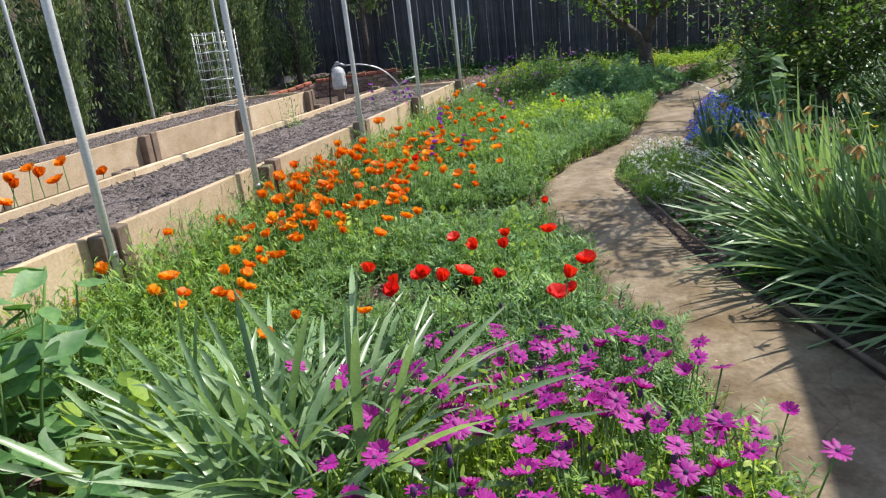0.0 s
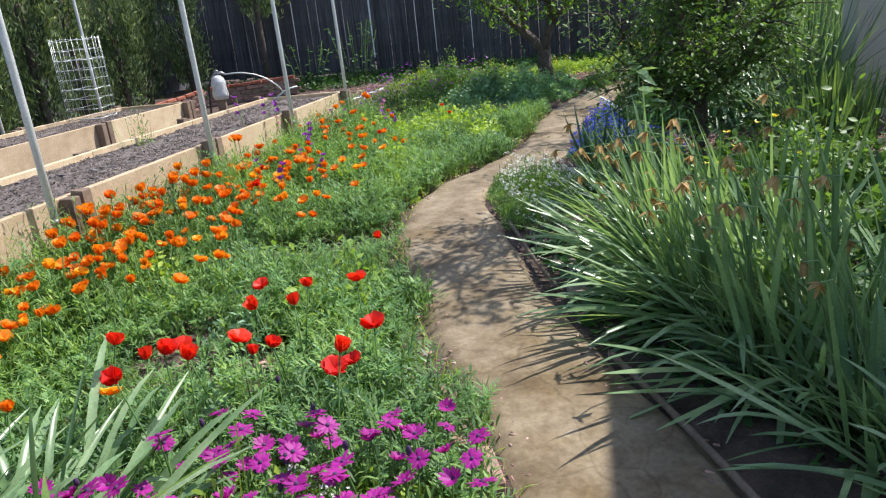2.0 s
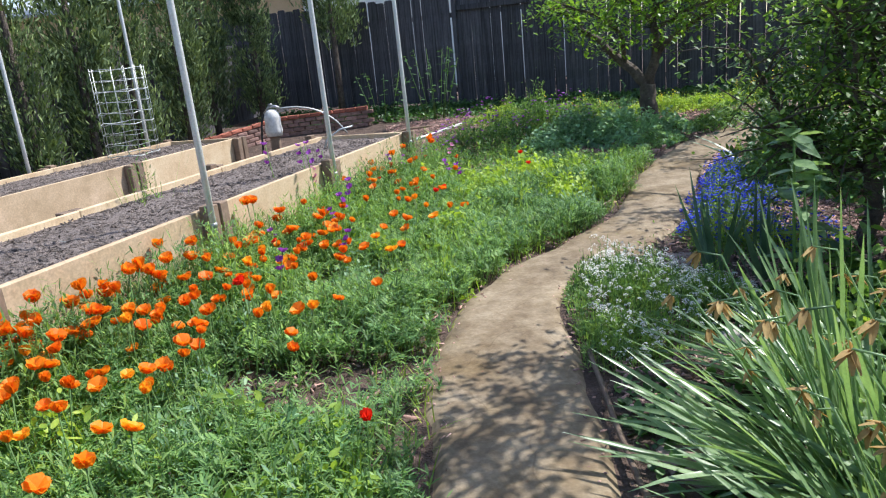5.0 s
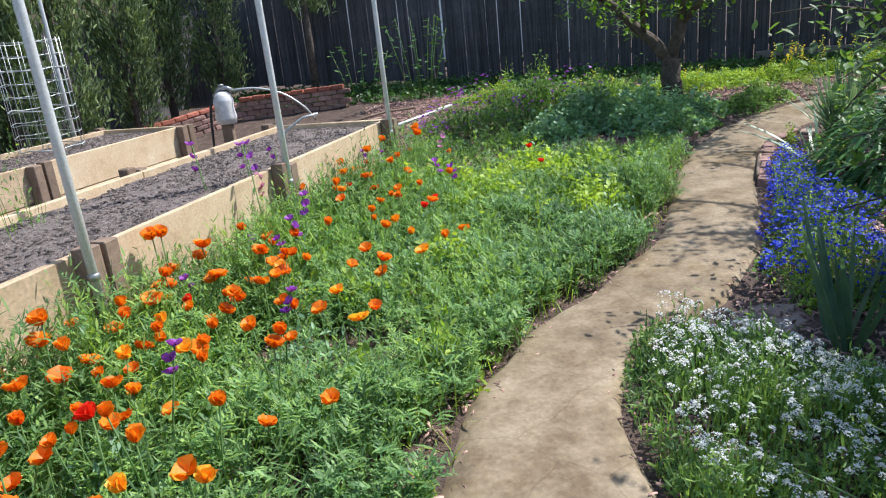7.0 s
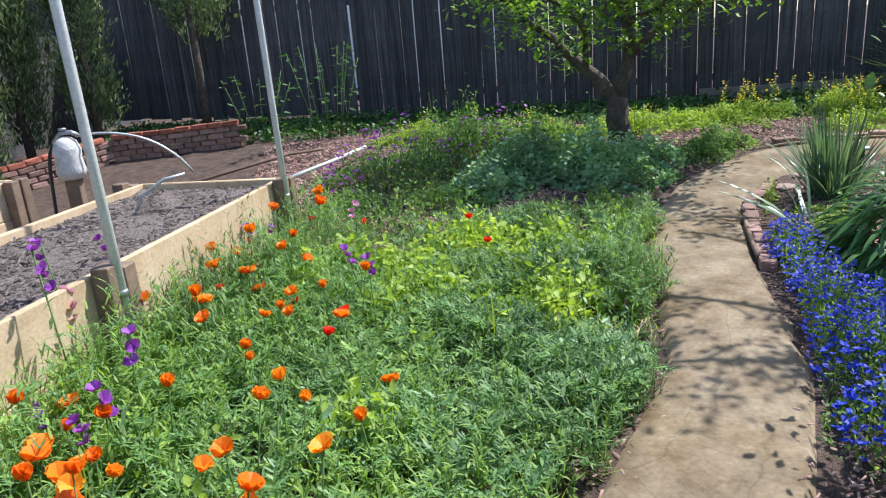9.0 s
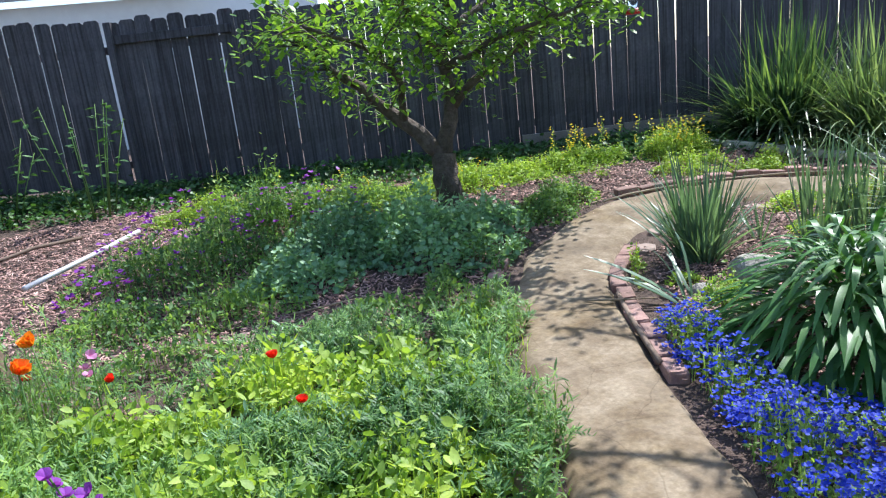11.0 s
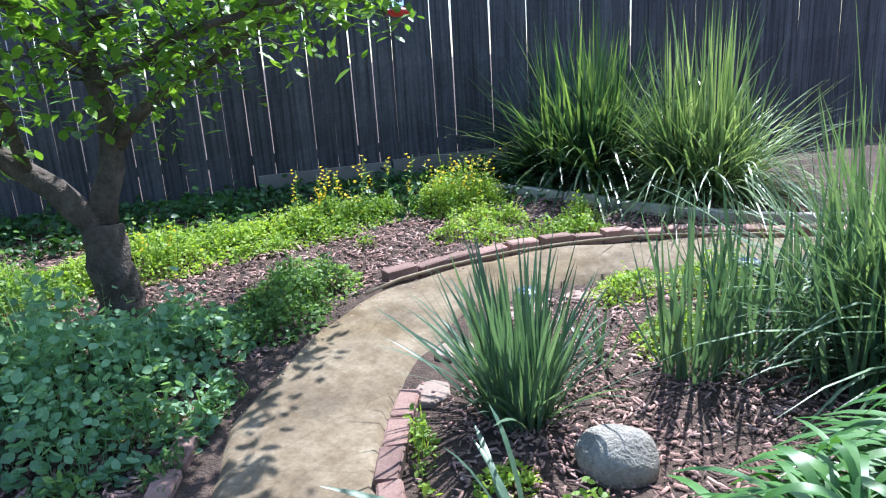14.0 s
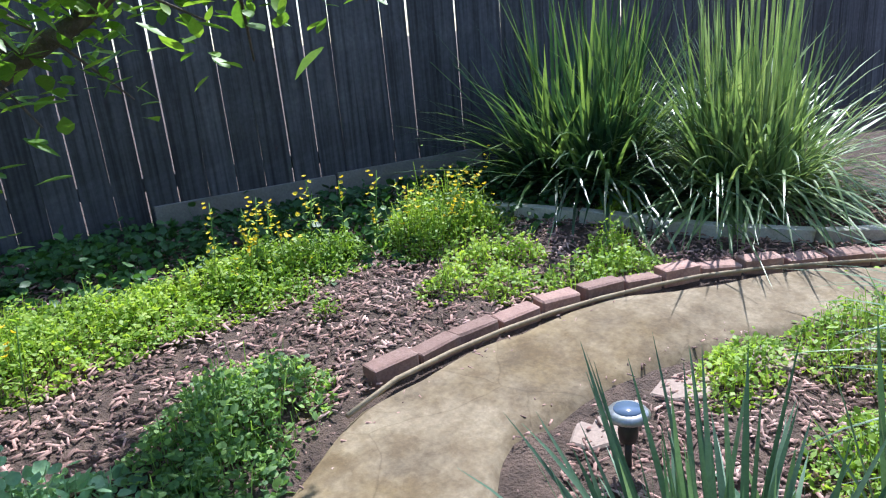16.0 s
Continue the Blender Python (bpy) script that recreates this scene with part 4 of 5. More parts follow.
bushy("shade_plants", "deep green leafy plants filling the shaded bed", "foliage", [(3.2, 4.7, 0.7, 0.7, 0.5, 0), (3.7, 5.3, 0.6, 0.6, 0.55, 0), (3.0, 5.45, 0.4, 0.4, 0.42, 0), (3.9, 4.4, 0.6, 0.7, 0.5, 0), (3.3, 3.6, 0.6, 0.6, 0.36, 0)], M["shrub_leaf"], 0.062, 0.55, 1700, lean=(15, 90))
blossoms("yellow_flowers", "small yellow flowers in the shade", [(3.05, 4.6, 0.35, 0.4, 0.75, 0)], M["yellow_bloom"], 0.02, 26)

# ---- white alyssum mound, blue mat ----
ALY = [(1.95, 5.75, 0.42, 0.62, 0.25, -15), (1.7, 5.25, 0.24, 0.28, 0.15, 0), (1.85, 6.2, 0.22, 0.25, 0.22, 0), (2.3, 5.6, 0.3, 0.4, 0.17, 0)]
bushy("alyssum_foliage", "grey green fine foliage of a white flowered mound", "foliage", ALY, M["lawn"], 0.034, 0.2, 11000, lean=(5, 80))


def white_heads():
    out = []
    for (px, py, rx, ry, h, turn) in ALY:
        n = int(430 * rx * ry * 3.14)
        x, y = scatter_in(n, px, py, rx, ry, turn)
        k = off_path(x, y, 0.0)
        x, y, n = x[k], y[k], int(k.sum())
        du, dv = (x - px) / rx, (y - py) / ry
        z = rise(x, y) + (h * np.clip(1 - 0.75 * (du ** 2 + dv ** 2), 0.2, 1)) * RNG.uniform(0.7, 1.35, n) + 0.015
        c = np.repeat(np.stack([x, y, z], 1), 26, 0)
        d = ways(len(c), 0, 100)
        c = c + d * np.repeat(RNG.uniform(0.009, 0.021, n), 26)[:, None]
        out.append(ribbons(c, ways(len(c), 40, 90), np.full(len(c), 0.0055), np.full(len(c), 0.005), np.zeros(len(c)), (0.7, 1, 0.6)))
    v, f = joined(out)
    return mesh_of("white_alyssum", v, f, M["white_bloom"])


stuff("white_alyssum", white_heads(), "rounded clusters of tiny white flowers beside the path", "flowers")
BLUE = [(2.92, 6.98, 0.36, 0.34, 0.24, 0), (3.05, 7.5, 0.36, 0.42, 0.24, 20), (3.24, 8.05, 0.3, 0.42, 0.2, -20), (3.42, 8.6, 0.26, 0.4, 0.2, -20), (3.2, 6.6, 0.35, 0.3, 0.24, 0), (3.72, 9.1, 0.2, 0.32, 0.22, -25),
        (3.6, 8.1, 0.32, 0.4, 0.1, 0)]
bushy("blue_mat_foliage", "green fine foliage below blue flowers", "foliage", BLUE + [(2.78, 6.72, 0.22, 0.2, 0.2, 0)], M["lawn"], 0.026, 0.35, 6500, lean=(10, 85))
blossoms("blue_flowers", "bright blue flowers spilling over the path edge", BLUE, M["blue"], 0.015, 1150, 5, (0.55, 1.35))

# ---- agapanthus, sword leaves, grasses ----
aga_pool = leaf_pool(18, (16, 100), (0.45, 0.85), (0.55, 0.85, 1, 1.05, 1, 0.85, 0.12), 0.028, 0.14, M["agapanthus"])


def strap_mound(x, y, r, h, n, length, label, group):
    """A dense dome of strap leaves: upright near the crown, arching down all round."""
    root = tagged(new("agapanthus"), label, "plant", group)
    root.matrix_basis = pose(x, y, float(rise(x, y)))
    for _ in range(n):
        a, u = random.uniform(0, 360), random.random()
        q = math.sqrt(random.random())
        top = (1 - q ** 2.2) * (0.55 + 0.45 * u)
        k = random.uniform(*length)
        which = min(len(aga_pool) - 1, max(0, int((0.12 + 0.75 * q + random.gauss(0, 0.13)) * len(aga_pool))))
        m = pose(-math.sin(radians(a)) * r * q * 0.62, math.cos(radians(a)) * r * q * 0.62, max(0.0, h * 0.72 * top), random.uniform(-8, 8), random.uniform(-10, 10), a + random.gauss(0, 22))
        part("leaf", aga_pool[which], root, m=m @ Matrix.Diagonal((random.uniform(0.8, 1.25), k, k, 1)))


strap_mound(4.28, 8.62, 0.72, 0.84, 620, (0.3, 0.46), "large mound of glossy green arching strap leaves", "agapanthus mounds")
strap_mound(4.9, 8.5, 0.7, 0.92, 440, (0.32, 0.5), "large mound of glossy green arching strap leaves", "agapanthus mounds")
strap_mound(4.55, 7.95, 0.62, 0.8, 330, (0.32, 0.48), "mound of glossy green arching strap leaves", "agapanthus mounds")
sword_pool = leaf_pool(12, (3, 44), (0.04, 0.32), (0.8, 1, 1, 0.95, 0.8, 0.5, 0.04), 0.019, 0.1, M["sword"])
clump("sword_leaf_clump", "upright fan of grey green sword leaves", "plant", 4.76, 10.18, 230, sword_pool, (0.5, 0.92), 0.13, "sword leaved clumps")
clump("sword_leaf_clump", "small tuft of sword leaves in bark mulch", "plant", 5.38, 10.22, 9, sword_pool, (0.25, 0.42), 0.05, "sword leaved clumps")
tall_pool = leaf_pool(10, (2, 26), (0.0, 0.14), (0.8, 1, 1, 0.95, 0.8, 0.5, 0.04), 0.021, 0.08, M["sword"])
for x, y, n in ((5.6, 9.9, 40), (5.85, 9.75, 40), (6.1, 9.6, 40), (6.4, 9.35, 35), (5.9, 9.3, 35)):
    clump("sword_leaf_clump", "tall upright narrow green leaves", "plant", x, y, n, tall_pool, (0.55, 0.95), 0.14, "sword leaved clumps")
arch_pool = leaf_pool(6, (30, 55), (0.1, 0.4), STRAP, 0.028, 0.12, M["sword"])
clump("sword_leaf_clump", "few long arching leaves at the path edge", "plant", 4.15, 9.55, 8, arch_pool, (0.5, 0.75), 0.08, "sword leaved clumps", 30, 40)


def grass_bush(x, y, n, length, width, lean, droop, mat, label, spread=0.22, z=None):
    z = float(rise(x, y)) if z is None else z
    bx, by = scatter_in(n, 0, 0, spread * 1.4, spread * 1.4)
    tuft = RNG.integers(0, 9, n)
    tx, ty = scatter_in(9, 0, 0, spread * 1.3, spread * 1.3)
    bx, by = 0.45 * bx + tx[tuft], 0.45 * by + ty[tuft]
    az = np.arctan2(bx, by) + RNG.normal(0, 1.15, n) + RNG.normal(0, 0.5, 9)[tuft]
    t = np.radians(np.abs(RNG.normal(lean[0], lean[1], n) + RNG.normal(0, 8, 9)[tuft]))
    w = np.stack([np.sin(az) * np.sin(t), np.cos(az) * np.sin(t), np.cos(t)], 1)
    L = length * RNG.uniform(0.4, 1.05, n) * RNG.uniform(0.8, 1.05, 9)[tuft]
    v, f = ribbons(np.stack([bx, by, np.zeros(n)], 1), w, L, np.full(n, width) * RNG.uniform(0.7, 1.2, n), RNG.uniform(*droop, n) * np.clip(t * 1.6, 0.15, 1), (0.7, 1, 1, 0.95, 0.8, 0.5, 0.05), 0.1)
    root = tagged(new("grass_bush"), label, "grass", "grass bushes")
    root.matrix_basis = pose(x, y, z)
    v, f = v.reshape(n, -1, 3), f.reshape(n, -1, 4)
    per = v.shape[1]
    for k in range(9):
        own = np.flatnonzero(tuft == k)
        if len(own):
            quads = (f[own] - (own * per)[:, None, None] + (np.arange(len(own)) * per)[:, None, None]).reshape(-1, 4)
            tagged(part("tuft", mesh_of("tuft", v[own], quads, mat, True), root), kind="stuff")
    return root


grass_bush(7.95, 12.35, 1150, 1.72, 0.026, (36, 24), (0.05, 0.8), M["dgrass"], "tall dark green sword leaved bush by the fence")
grass_bush(8.25, 11.3, 1350, 1.75, 0.02, (38, 25), (0.1, 1.3), M["grass"], "tall arching yellow green ornamental grass")
grass_bush(6.3, 8.9, 1000, 1.75, 0.018, (30, 22), (0.1, 0.9), M["sgrass"], "tall arching green ornamental grass", 0.25)
grass_bush(6.8, 9.45, 800, 1.45, 0.018, (34, 22), (0.1, 0.9), M["sgrass"], "tall arching green ornamental grass", 0.25)
grass_bush(4.6, 6.0, 220, 0.95, 0.028, (18, 12), (0.02, 0.15), M["dgrass"], "dark sword leaved flax bush beside the house", 0.2)
grass_bush(5.0, 7.2, 420, 1.75, 0.018, (28, 18), (0.1, 0.7), M["sgrass"], "tall pale arching ornamental grass", 0.2)

# ---- undergrowth towards the back fence ----
bushy("geranium_mass", "blue green lobed leaves massed under the tree", "foliage", [(3.35, 11.75, 0.55, 0.75, 0.42, 20), (2.7, 12.1, 0.6, 0.5, 0.42, 0), (3.9, 11.85, 0.4, 0.35, 0.3, 0), (2.2, 11.6, 0.45, 0.35, 0.28, 0)], M["blue_green"], 0.045, 0.85, 3400, lean=(20, 90))
bushy("meadow_weeds", "mixed green weeds growing through mulch", "foliage", [(1.5, 12.4, 0.9, 0.6, 0.42, -10), (0.9, 11.5, 0.4, 0.4, 0.2, 0), (1.7, 11.3, 0.5, 0.3, 0.25, 0), (2.9, 13.1, 0.8, 0.4, 0.4, -20), (1.2, 10.55, 0.35, 0.2, 0.28, 0), (3.05, 10.75, 0.14, 0.4, 0.16, -20), (3.55, 11.2, 0.16, 0.22, 0.22, 0), (2.5, 10.6, 0.4, 0.2, 0.16, 0), (2.2, 13.2, 0.7, 0.4, 0.5, 0)], M["lawn"], 0.045, 0.4, 3000, lean=(10, 85))
bushy("lime_groundcover", "sunlit yellow green groundcover along the back bed", "groundcover", [(3.0, 13.35, 0.9, 0.3, 0.22, -20), (4.4, 13.12, 0.85, 0.36, 0.19, -8), (5.35, 12.95, 0.65, 0.34, 0.17, -10), (1.9, 13.9, 0.7, 0.25, 0.24, -20), (5.9, 12.85, 0.3, 0.25, 0.2, 0)], M["lime"], 0.026, 0.62, 9500)
bushy("lime_bush", "rounded lime green bush with yellow flowers", "bush", [(6.62, 12.55, 0.42, 0.34, 0.32, 0)], M["lime"], 0.026, 0.5, 13000)
bushy("green_tuft", "low green tuft on bark mulch beside bricks", "plant", [(4.72, 11.95, 0.42, 0.26, 0.24, 15), (4.45, 11.72, 0.28, 0.2, 0.2, 0)], M["lawn"], 0.03, 0.6, 8000)
bushy("mulch_tufts", "small green seedlings scattered on bark mulch", "plant", [(6.05, 12.05, 0.16, 0.14, 0.14, 0), (6.28, 11.82, 0.2, 0.13, 0.12, 0), (6.75, 11.45, 0.28, 0.15, 0.14, -20), (6.5, 11.6, 0.2, 0.14, 0.17, 0), (6.95, 11.6, 0.2, 0.14, 0.15, 0), (6.6, 11.98, 0.15, 0.14, 0.13, 0), (6.4, 12.1, 0.2, 0.14, 0.14, 0), (5.5, 12.35, 0.08, 0.06, 0.1, 0), (5.1, 10.6, 0.12, 0.1, 0.1, 0), (6.2, 10.65, 0.3, 0.14, 0.14, 0), (4.38, 9.9, 0.12, 0.1, 0.1, 0), (4.05, 10.1, 0.1, 0.12, 0.18, 0), (4.3, 9.5, 0.2, 0.14, 0.14, 0), (2.62, 6.55, 0.1, 0.08, 0.08, 0), (7.6, 11.9, 0.3, 0.12, 0.14, 0), (4.3, 10.35, 0.08, 0.2, 0.14, -30), (3.35, 8.95, 0.05, 0.1, 0.05, 0), (6.7, 10.3, 0.35, 0.3, 0.2, 0), (5.9, 10.1, 0.3, 0.2, 0.14, 0)], M["lime"], 0.026, 0.6, 7000)
blossoms("yellow_flowers", "small yellow flowers over the lime groundcover", [(5.65, 12.95, 0.3, 0.2, 0.27, 0), (6.7, 12.6, 0.4, 0.3, 0.36, 0)], M["yellow_bloom"], 0.016, 190, 5, (0.8, 1.15))
blossoms("purple_flowers", "purple flower spires in the undergrowth", [(1.4, 12.6, 0.7, 0.5, 0.62, -10), (2.6, 12.9, 0.6, 0.3, 0.55, 0), (0.8, 12.0, 0.3, 0.3, 0.35, 0)], M["violet"], 0.028, 110, 5, (0.7, 1.15))
fx, fy = [], []
for u in np.arange(-10.5, 1.2, 0.45):
    pt = on_fence(float(u), 0.7)
    fx.append((pt.x, pt.y, 0.45, 0.75, 0.16, FANG))
bushy("fence_groundcover", "dark green ivy like groundcover in the fence shade", "groundcover", fx, M["dark_leaf"], 0.05, 0.85, 700)
broad_plant(0.7, 14.9, 1.25, 90, 0.11, "rose bush with dark leaves by the fence", M["dark_leaf"], 0.35, 8)
broad_plant(-0.3, 15.4, 1.0, 60, 0.11, "leafy bush with dark leaves by the fence", M["dark_leaf"], 0.35, 6)
broad_plant(2.75, 5.55, 1.0, 60, 0.16, "tall grey green plant with whorled leaves", M["strap"], 0.12, 4)

def flower_stalk(h, seed):
    """A thin branching stalk with small yellow blooms near its top and a few narrow leaves."""
    rnd = random.Random(seed)
    root = tagged(new("yellow_stalk"), "thin green stalk topped with small yellow blooms", "flower", "yellow flower stalks")
    part("stem", stem_mesh(h, 0.003, rnd.uniform(-0.04, 0.05)), root)
    for k in range(5):
        z = h * (1 - 0.07 * k)
        part("blossom", flower_head(5, 0.014, 0.012, 62, -0.1, M["yellow_bloom"]), root, m=pose(0.03 * z / h + rnd.uniform(-0.025, 0.025), rnd.uniform(-0.025, 0.025), z, rnd.uniform(-40, 40), rnd.uniform(-40, 40)))
    v, f = ribbons(np.stack([np.zeros(9), np.zeros(9), np.linspace(0.08, h * 0.85, 9)], 1), ways(9, 30, 75), np.full(9, 0.07), np.full(9, 0.014), np.full(9, 0.3), (0.5, 1, 0.1))
    part("foliage", mesh_of("foliage", v, f, M["lime"]), root)
    return root


sow([flower_stalk(0.36, 1), flower_stalk(0.30, 2), flower_stalk(0.42, 3)],
    [(random.gauss(6.7, 0.22), random.gauss(12.6, 0.16)) for _ in range(12)] + [(random.gauss(5.75, 0.2), random.gauss(12.95, 0.1)) for _ in range(14)]
    + [(4.15, 12.75), (4.25, 12.6), (4.05, 12.9), (2.9, 13.3), (3.3, 13.2), (3.1, 13.45), (2.4, 13.5)])

# ---- leafy weeds in the meadow ----
def in_lawn(n, seed):
    r = random.Random(seed)
    out = []
    while len(out) < n:
        y = r.uniform(2.6, 10.1)
        x = r.uniform(bed_x(y) + 0.35, path_left_x(y) - 0.1)
        k = r.uniform(0.12, 0.3)
        out.append((x, y, k, k * r.uniform(0.7, 1.2), r.uniform(0.16, 0.3), 0))
    return out


bushy("leafy_weeds", "soft green leafy weeds among the poppies", "foliage", in_lawn(34, 2), M["lime"], 0.05, 0.45, 1700, lean=(15, 85))
bushy("silvery_weeds", "grey green finely cut weeds among the poppies", "foliage", in_lawn(34, 3), M["blue_green"], 0.045, 0.3, 2200, lean=(15, 85))
bushy("sunlit_weeds", "bright lime green leaves at the sunny end of the meadow", "foliage", [(1.0, 9.4, 0.5, 0.4, 0.3, 0), (1.7, 9.6, 0.5, 0.4, 0.32, 0), (2.2, 9.3, 0.4, 0.45, 0.3, 0), (1.3, 8.7, 0.5, 0.4, 0.28, 0), (2.0, 8.6, 0.35, 0.35, 0.26, 0), (0.6, 8.9, 0.4, 0.3, 0.28, 0)], M["lime"], 0.052, 0.5, 3000, lean=(15, 85))
gx_, gy_ = scatter(9000, 0.3, 3.6, 2.0, 10.6, lambda a, b: (a > path_left_x(b) - 0.3) & (a < path_left_x(b) + 0.05))
gl = RNG.uniform(0.06, 0.22, len(gx_))
v, f = ribbons(np.stack([gx_, gy_, rise(gx_, gy_)], 1), ways(len(gx_), 5, 55), gl, np.full(len(gx_), 0.006), RNG.uniform(0.1, 0.5, len(gx_)), (1, 0.9, 0.6, 0.1))
stuff("edge_grass", mesh_of("edge_grass", v, f, M["lime"]), "fresh grass blades along the path edge", "grass")

# ---- trees and shrubs ----
def twig_leaves(tips, per, size, aspect, reach, mat, lean=(20, 120), droop=(0.0, 0.4)):
    """Leaves gathered round twig ends."""
    c = np.repeat(np.asarray(tips, float), per, 0)
    b = c + RNG.normal(0, reach, c.shape)
    L = RNG.uniform(0.6, 1.3, len(b)) * size
    return ribbons(b, ways(len(b), *lean), L, L * aspect, RNG.uniform(*droop, len(b)), (0.2, 0.9, 1, 0.6, 0.05), 0.12)


def grown_tree(name, label, x, y, limbs, trunk_r, mat, leaf_size, aspect, twigs, per, reach, sub=5, category="tree", seed=1, droop=(0.0, 0.4)):
    """limbs: lists of points from the trunk outwards, relative to the foot; twigs spring from their outer parts."""
    rnd = random.Random(seed)
    root = tagged(new(name), label, category)
    root.matrix_basis = pose(x, y, float(rise(x, y)))
    tips = []
    for i, (pts, r0, r1) in enumerate(limbs):
        p = curve_through(pts, 12)
        p[1:-1] += np.array([[rnd.gauss(0, 0.012) for _ in range(3)] for _ in range(10)])
        rr = [r0 + (r1 - r0) * (k / 11) ** 0.8 for k in range(12)]
        if i == 0:
            rr[0] *= 1.35
            rr[1] *= 1.12
        part("trunk" if i == 0 else "limb", tube("limb", p, rr, M["bark"], 9), root)
        if i == 0 and len(limbs) > 1:
            continue
        for _ in range(twigs):
            k = rnd.randint(4, 11)
            a = Vector(p[k])
            d = Vector((rnd.gauss(0, 1), rnd.gauss(0, 1), rnd.gauss(0.15, 0.6))).normalized() * rnd.uniform(0.2, 0.65)
            part("twig", tube("twig", [a, a + d * 0.5 + Vector((0, 0, 0.03)), a + d], [0.008, 0.006, 0.003], M["bark"], 5), root)
            for s in range(sub):
                tips.append(a + d * (0.25 + 0.8 * s / sub))
    v, f = twig_leaves(tips, per, leaf_size, aspect, reach, mat, droop=droop)
    tagged(part("crown", mesh_of("crown", v, f, mat), root, "small bright leaves"), kind="stuff")
    return root


F = (0.0, 0.02, 0.55)
grown_tree("fruit_tree", "small fruit tree with forked grey trunk and fresh green leaves", 3.85, 12.45, [
    ([(0, 0, -0.05), (0.0, 0.0, 0.25), F], 0.135, 0.115),
    ([F, (-0.28, 0.22, 0.85), (-0.65, 0.35, 1.25), (-1.2, 0.3, 1.75)], 0.09, 0.02),
    ([F, (0.12, 0.0, 0.95), (0.1, 0.05, 1.5), (0.2, 0.1, 2.3)], 0.085, 0.02),
    ([(0.12, 0, 0.95), (0.45, -0.25, 1.3), (0.95, -0.45, 1.6), (1.6, -0.5, 1.85)], 0.045, 0.012),
    ([(0.1, 0.05, 1.4), (-0.25, -0.35, 1.6), (-0.5, -0.8, 1.75), (-0.7, -1.2, 1.8)], 0.04, 0.012),
    ([(0.1, 0.05, 1.3), (0.35, -0.5, 1.5), (0.55, -0.9, 1.6), (0.7, -1.2, 1.65)], 0.04, 0.012),
    ([(-0.28, 0.22, 0.85), (-0.4, -0.1, 1.25), (-0.75, -0.35, 1.55), (-1.3, -0.5, 1.75)], 0.04, 0.012),
    ([(0.15, 0.05, 1.6), (0.6, 0.2, 1.85), (1.3, 0.1, 2.1), (2.1, -0.1, 2.25)], 0.04, 0.012),
    ([(0.15, 0.05, 1.7), (-0.3, 0.3, 2.0), (-0.8, 0.4, 2.3), (-1.3, 0.3, 2.5)], 0.035, 0.012),
    ([(0.15, 0.05, 1.8), (0.4, -0.4, 2.2), (0.9, -0.8, 2.4), (1.3, -1.1, 2.4)], 0.035, 0.012),
    # High front limbs above the view, added so their leaves dapple the path.
    ([(0.15, 0.05, 1.8), (0.3, -0.6, 2.3), (0.6, -1.2, 2.6), (0.8, -1.7, 2.6)], 0.035, 0.012),
    ([(0.15, 0.05, 1.9), (0.7, -0.5, 2.4), (1.2, -1.1, 2.6), (1.5, -1.7, 2.6)], 0.035, 0.012),
], 0.1, M["tree_leaf"], 0.08, 0.52, 19, 7, 0.08, seed=3)
grown_tree("evergreen_shrub", "tall dense shrub with small dark glossy leaves", 3.62, 6.45, [
    ([(0, 0, -0.05), (0.03, 0.02, 0.4), (0, 0.05, 0.9)], 0.06, 0.05),
    ([(0, 0.05, 0.7), (-0.2, 0.1, 1.2), (-0.3, 0.0, 1.75)], 0.04, 0.012),
    ([(0, 0.05, 0.7), (0.25, 0.1, 1.2), (0.45, 0.2, 2.0)], 0.04, 0.012),
    ([(0, 0.05, 0.6), (-0.3, -0.3, 1.0), (-0.5, -0.5, 1.6)], 0.035, 0.012),
    ([(0, 0.05, 0.6), (0.3, -0.35, 1.0), (0.5, -0.5, 1.7)], 0.035, 0.012),
    ([(0, 0.05, 0.5), (-0.35, 0.3, 0.8), (-0.65, 0.4, 1.3)], 0.035, 0.012),
    ([(0, 0.05, 0.5), (-0.4, 0.0, 0.6), (-0.65, -0.1, 0.85)], 0.03, 0.012),
    ([(0, 0.05, 0.5), (-0.2, -0.4, 0.7), (-0.3, -0.8, 0.95)], 0.03, 0.012),
    ([(0, 0.05, 0.5), (0.3, -0.1, 0.75), (0.5, -0.2, 1.1)], 0.03, 0.012),
    ([(0, 0.05, 0.9), (0.0, 0.1, 1.4), (0.1, 0.1, 1.9)], 0.035, 0.012),
    # Two overhead limbs, never in view, added to shade the path.
    ([(0, 0.05, 1.2), (-0.5, -0.7, 2.1), (-0.95, -1.2, 2.5), (-1.2, -1.6, 2.6)], 0.035, 0.012),
    ([(0, 0.05, 1.2), (-0.4, -0.9, 2.2), (-0.8, -1.5, 2.6), (-0.9, -1.9, 2.7)], 0.035, 0.012),
], 0.06, M["shrub_leaf"], 0.052, 0.5, 26, 11, 0.09, category="shrub", seed=5)
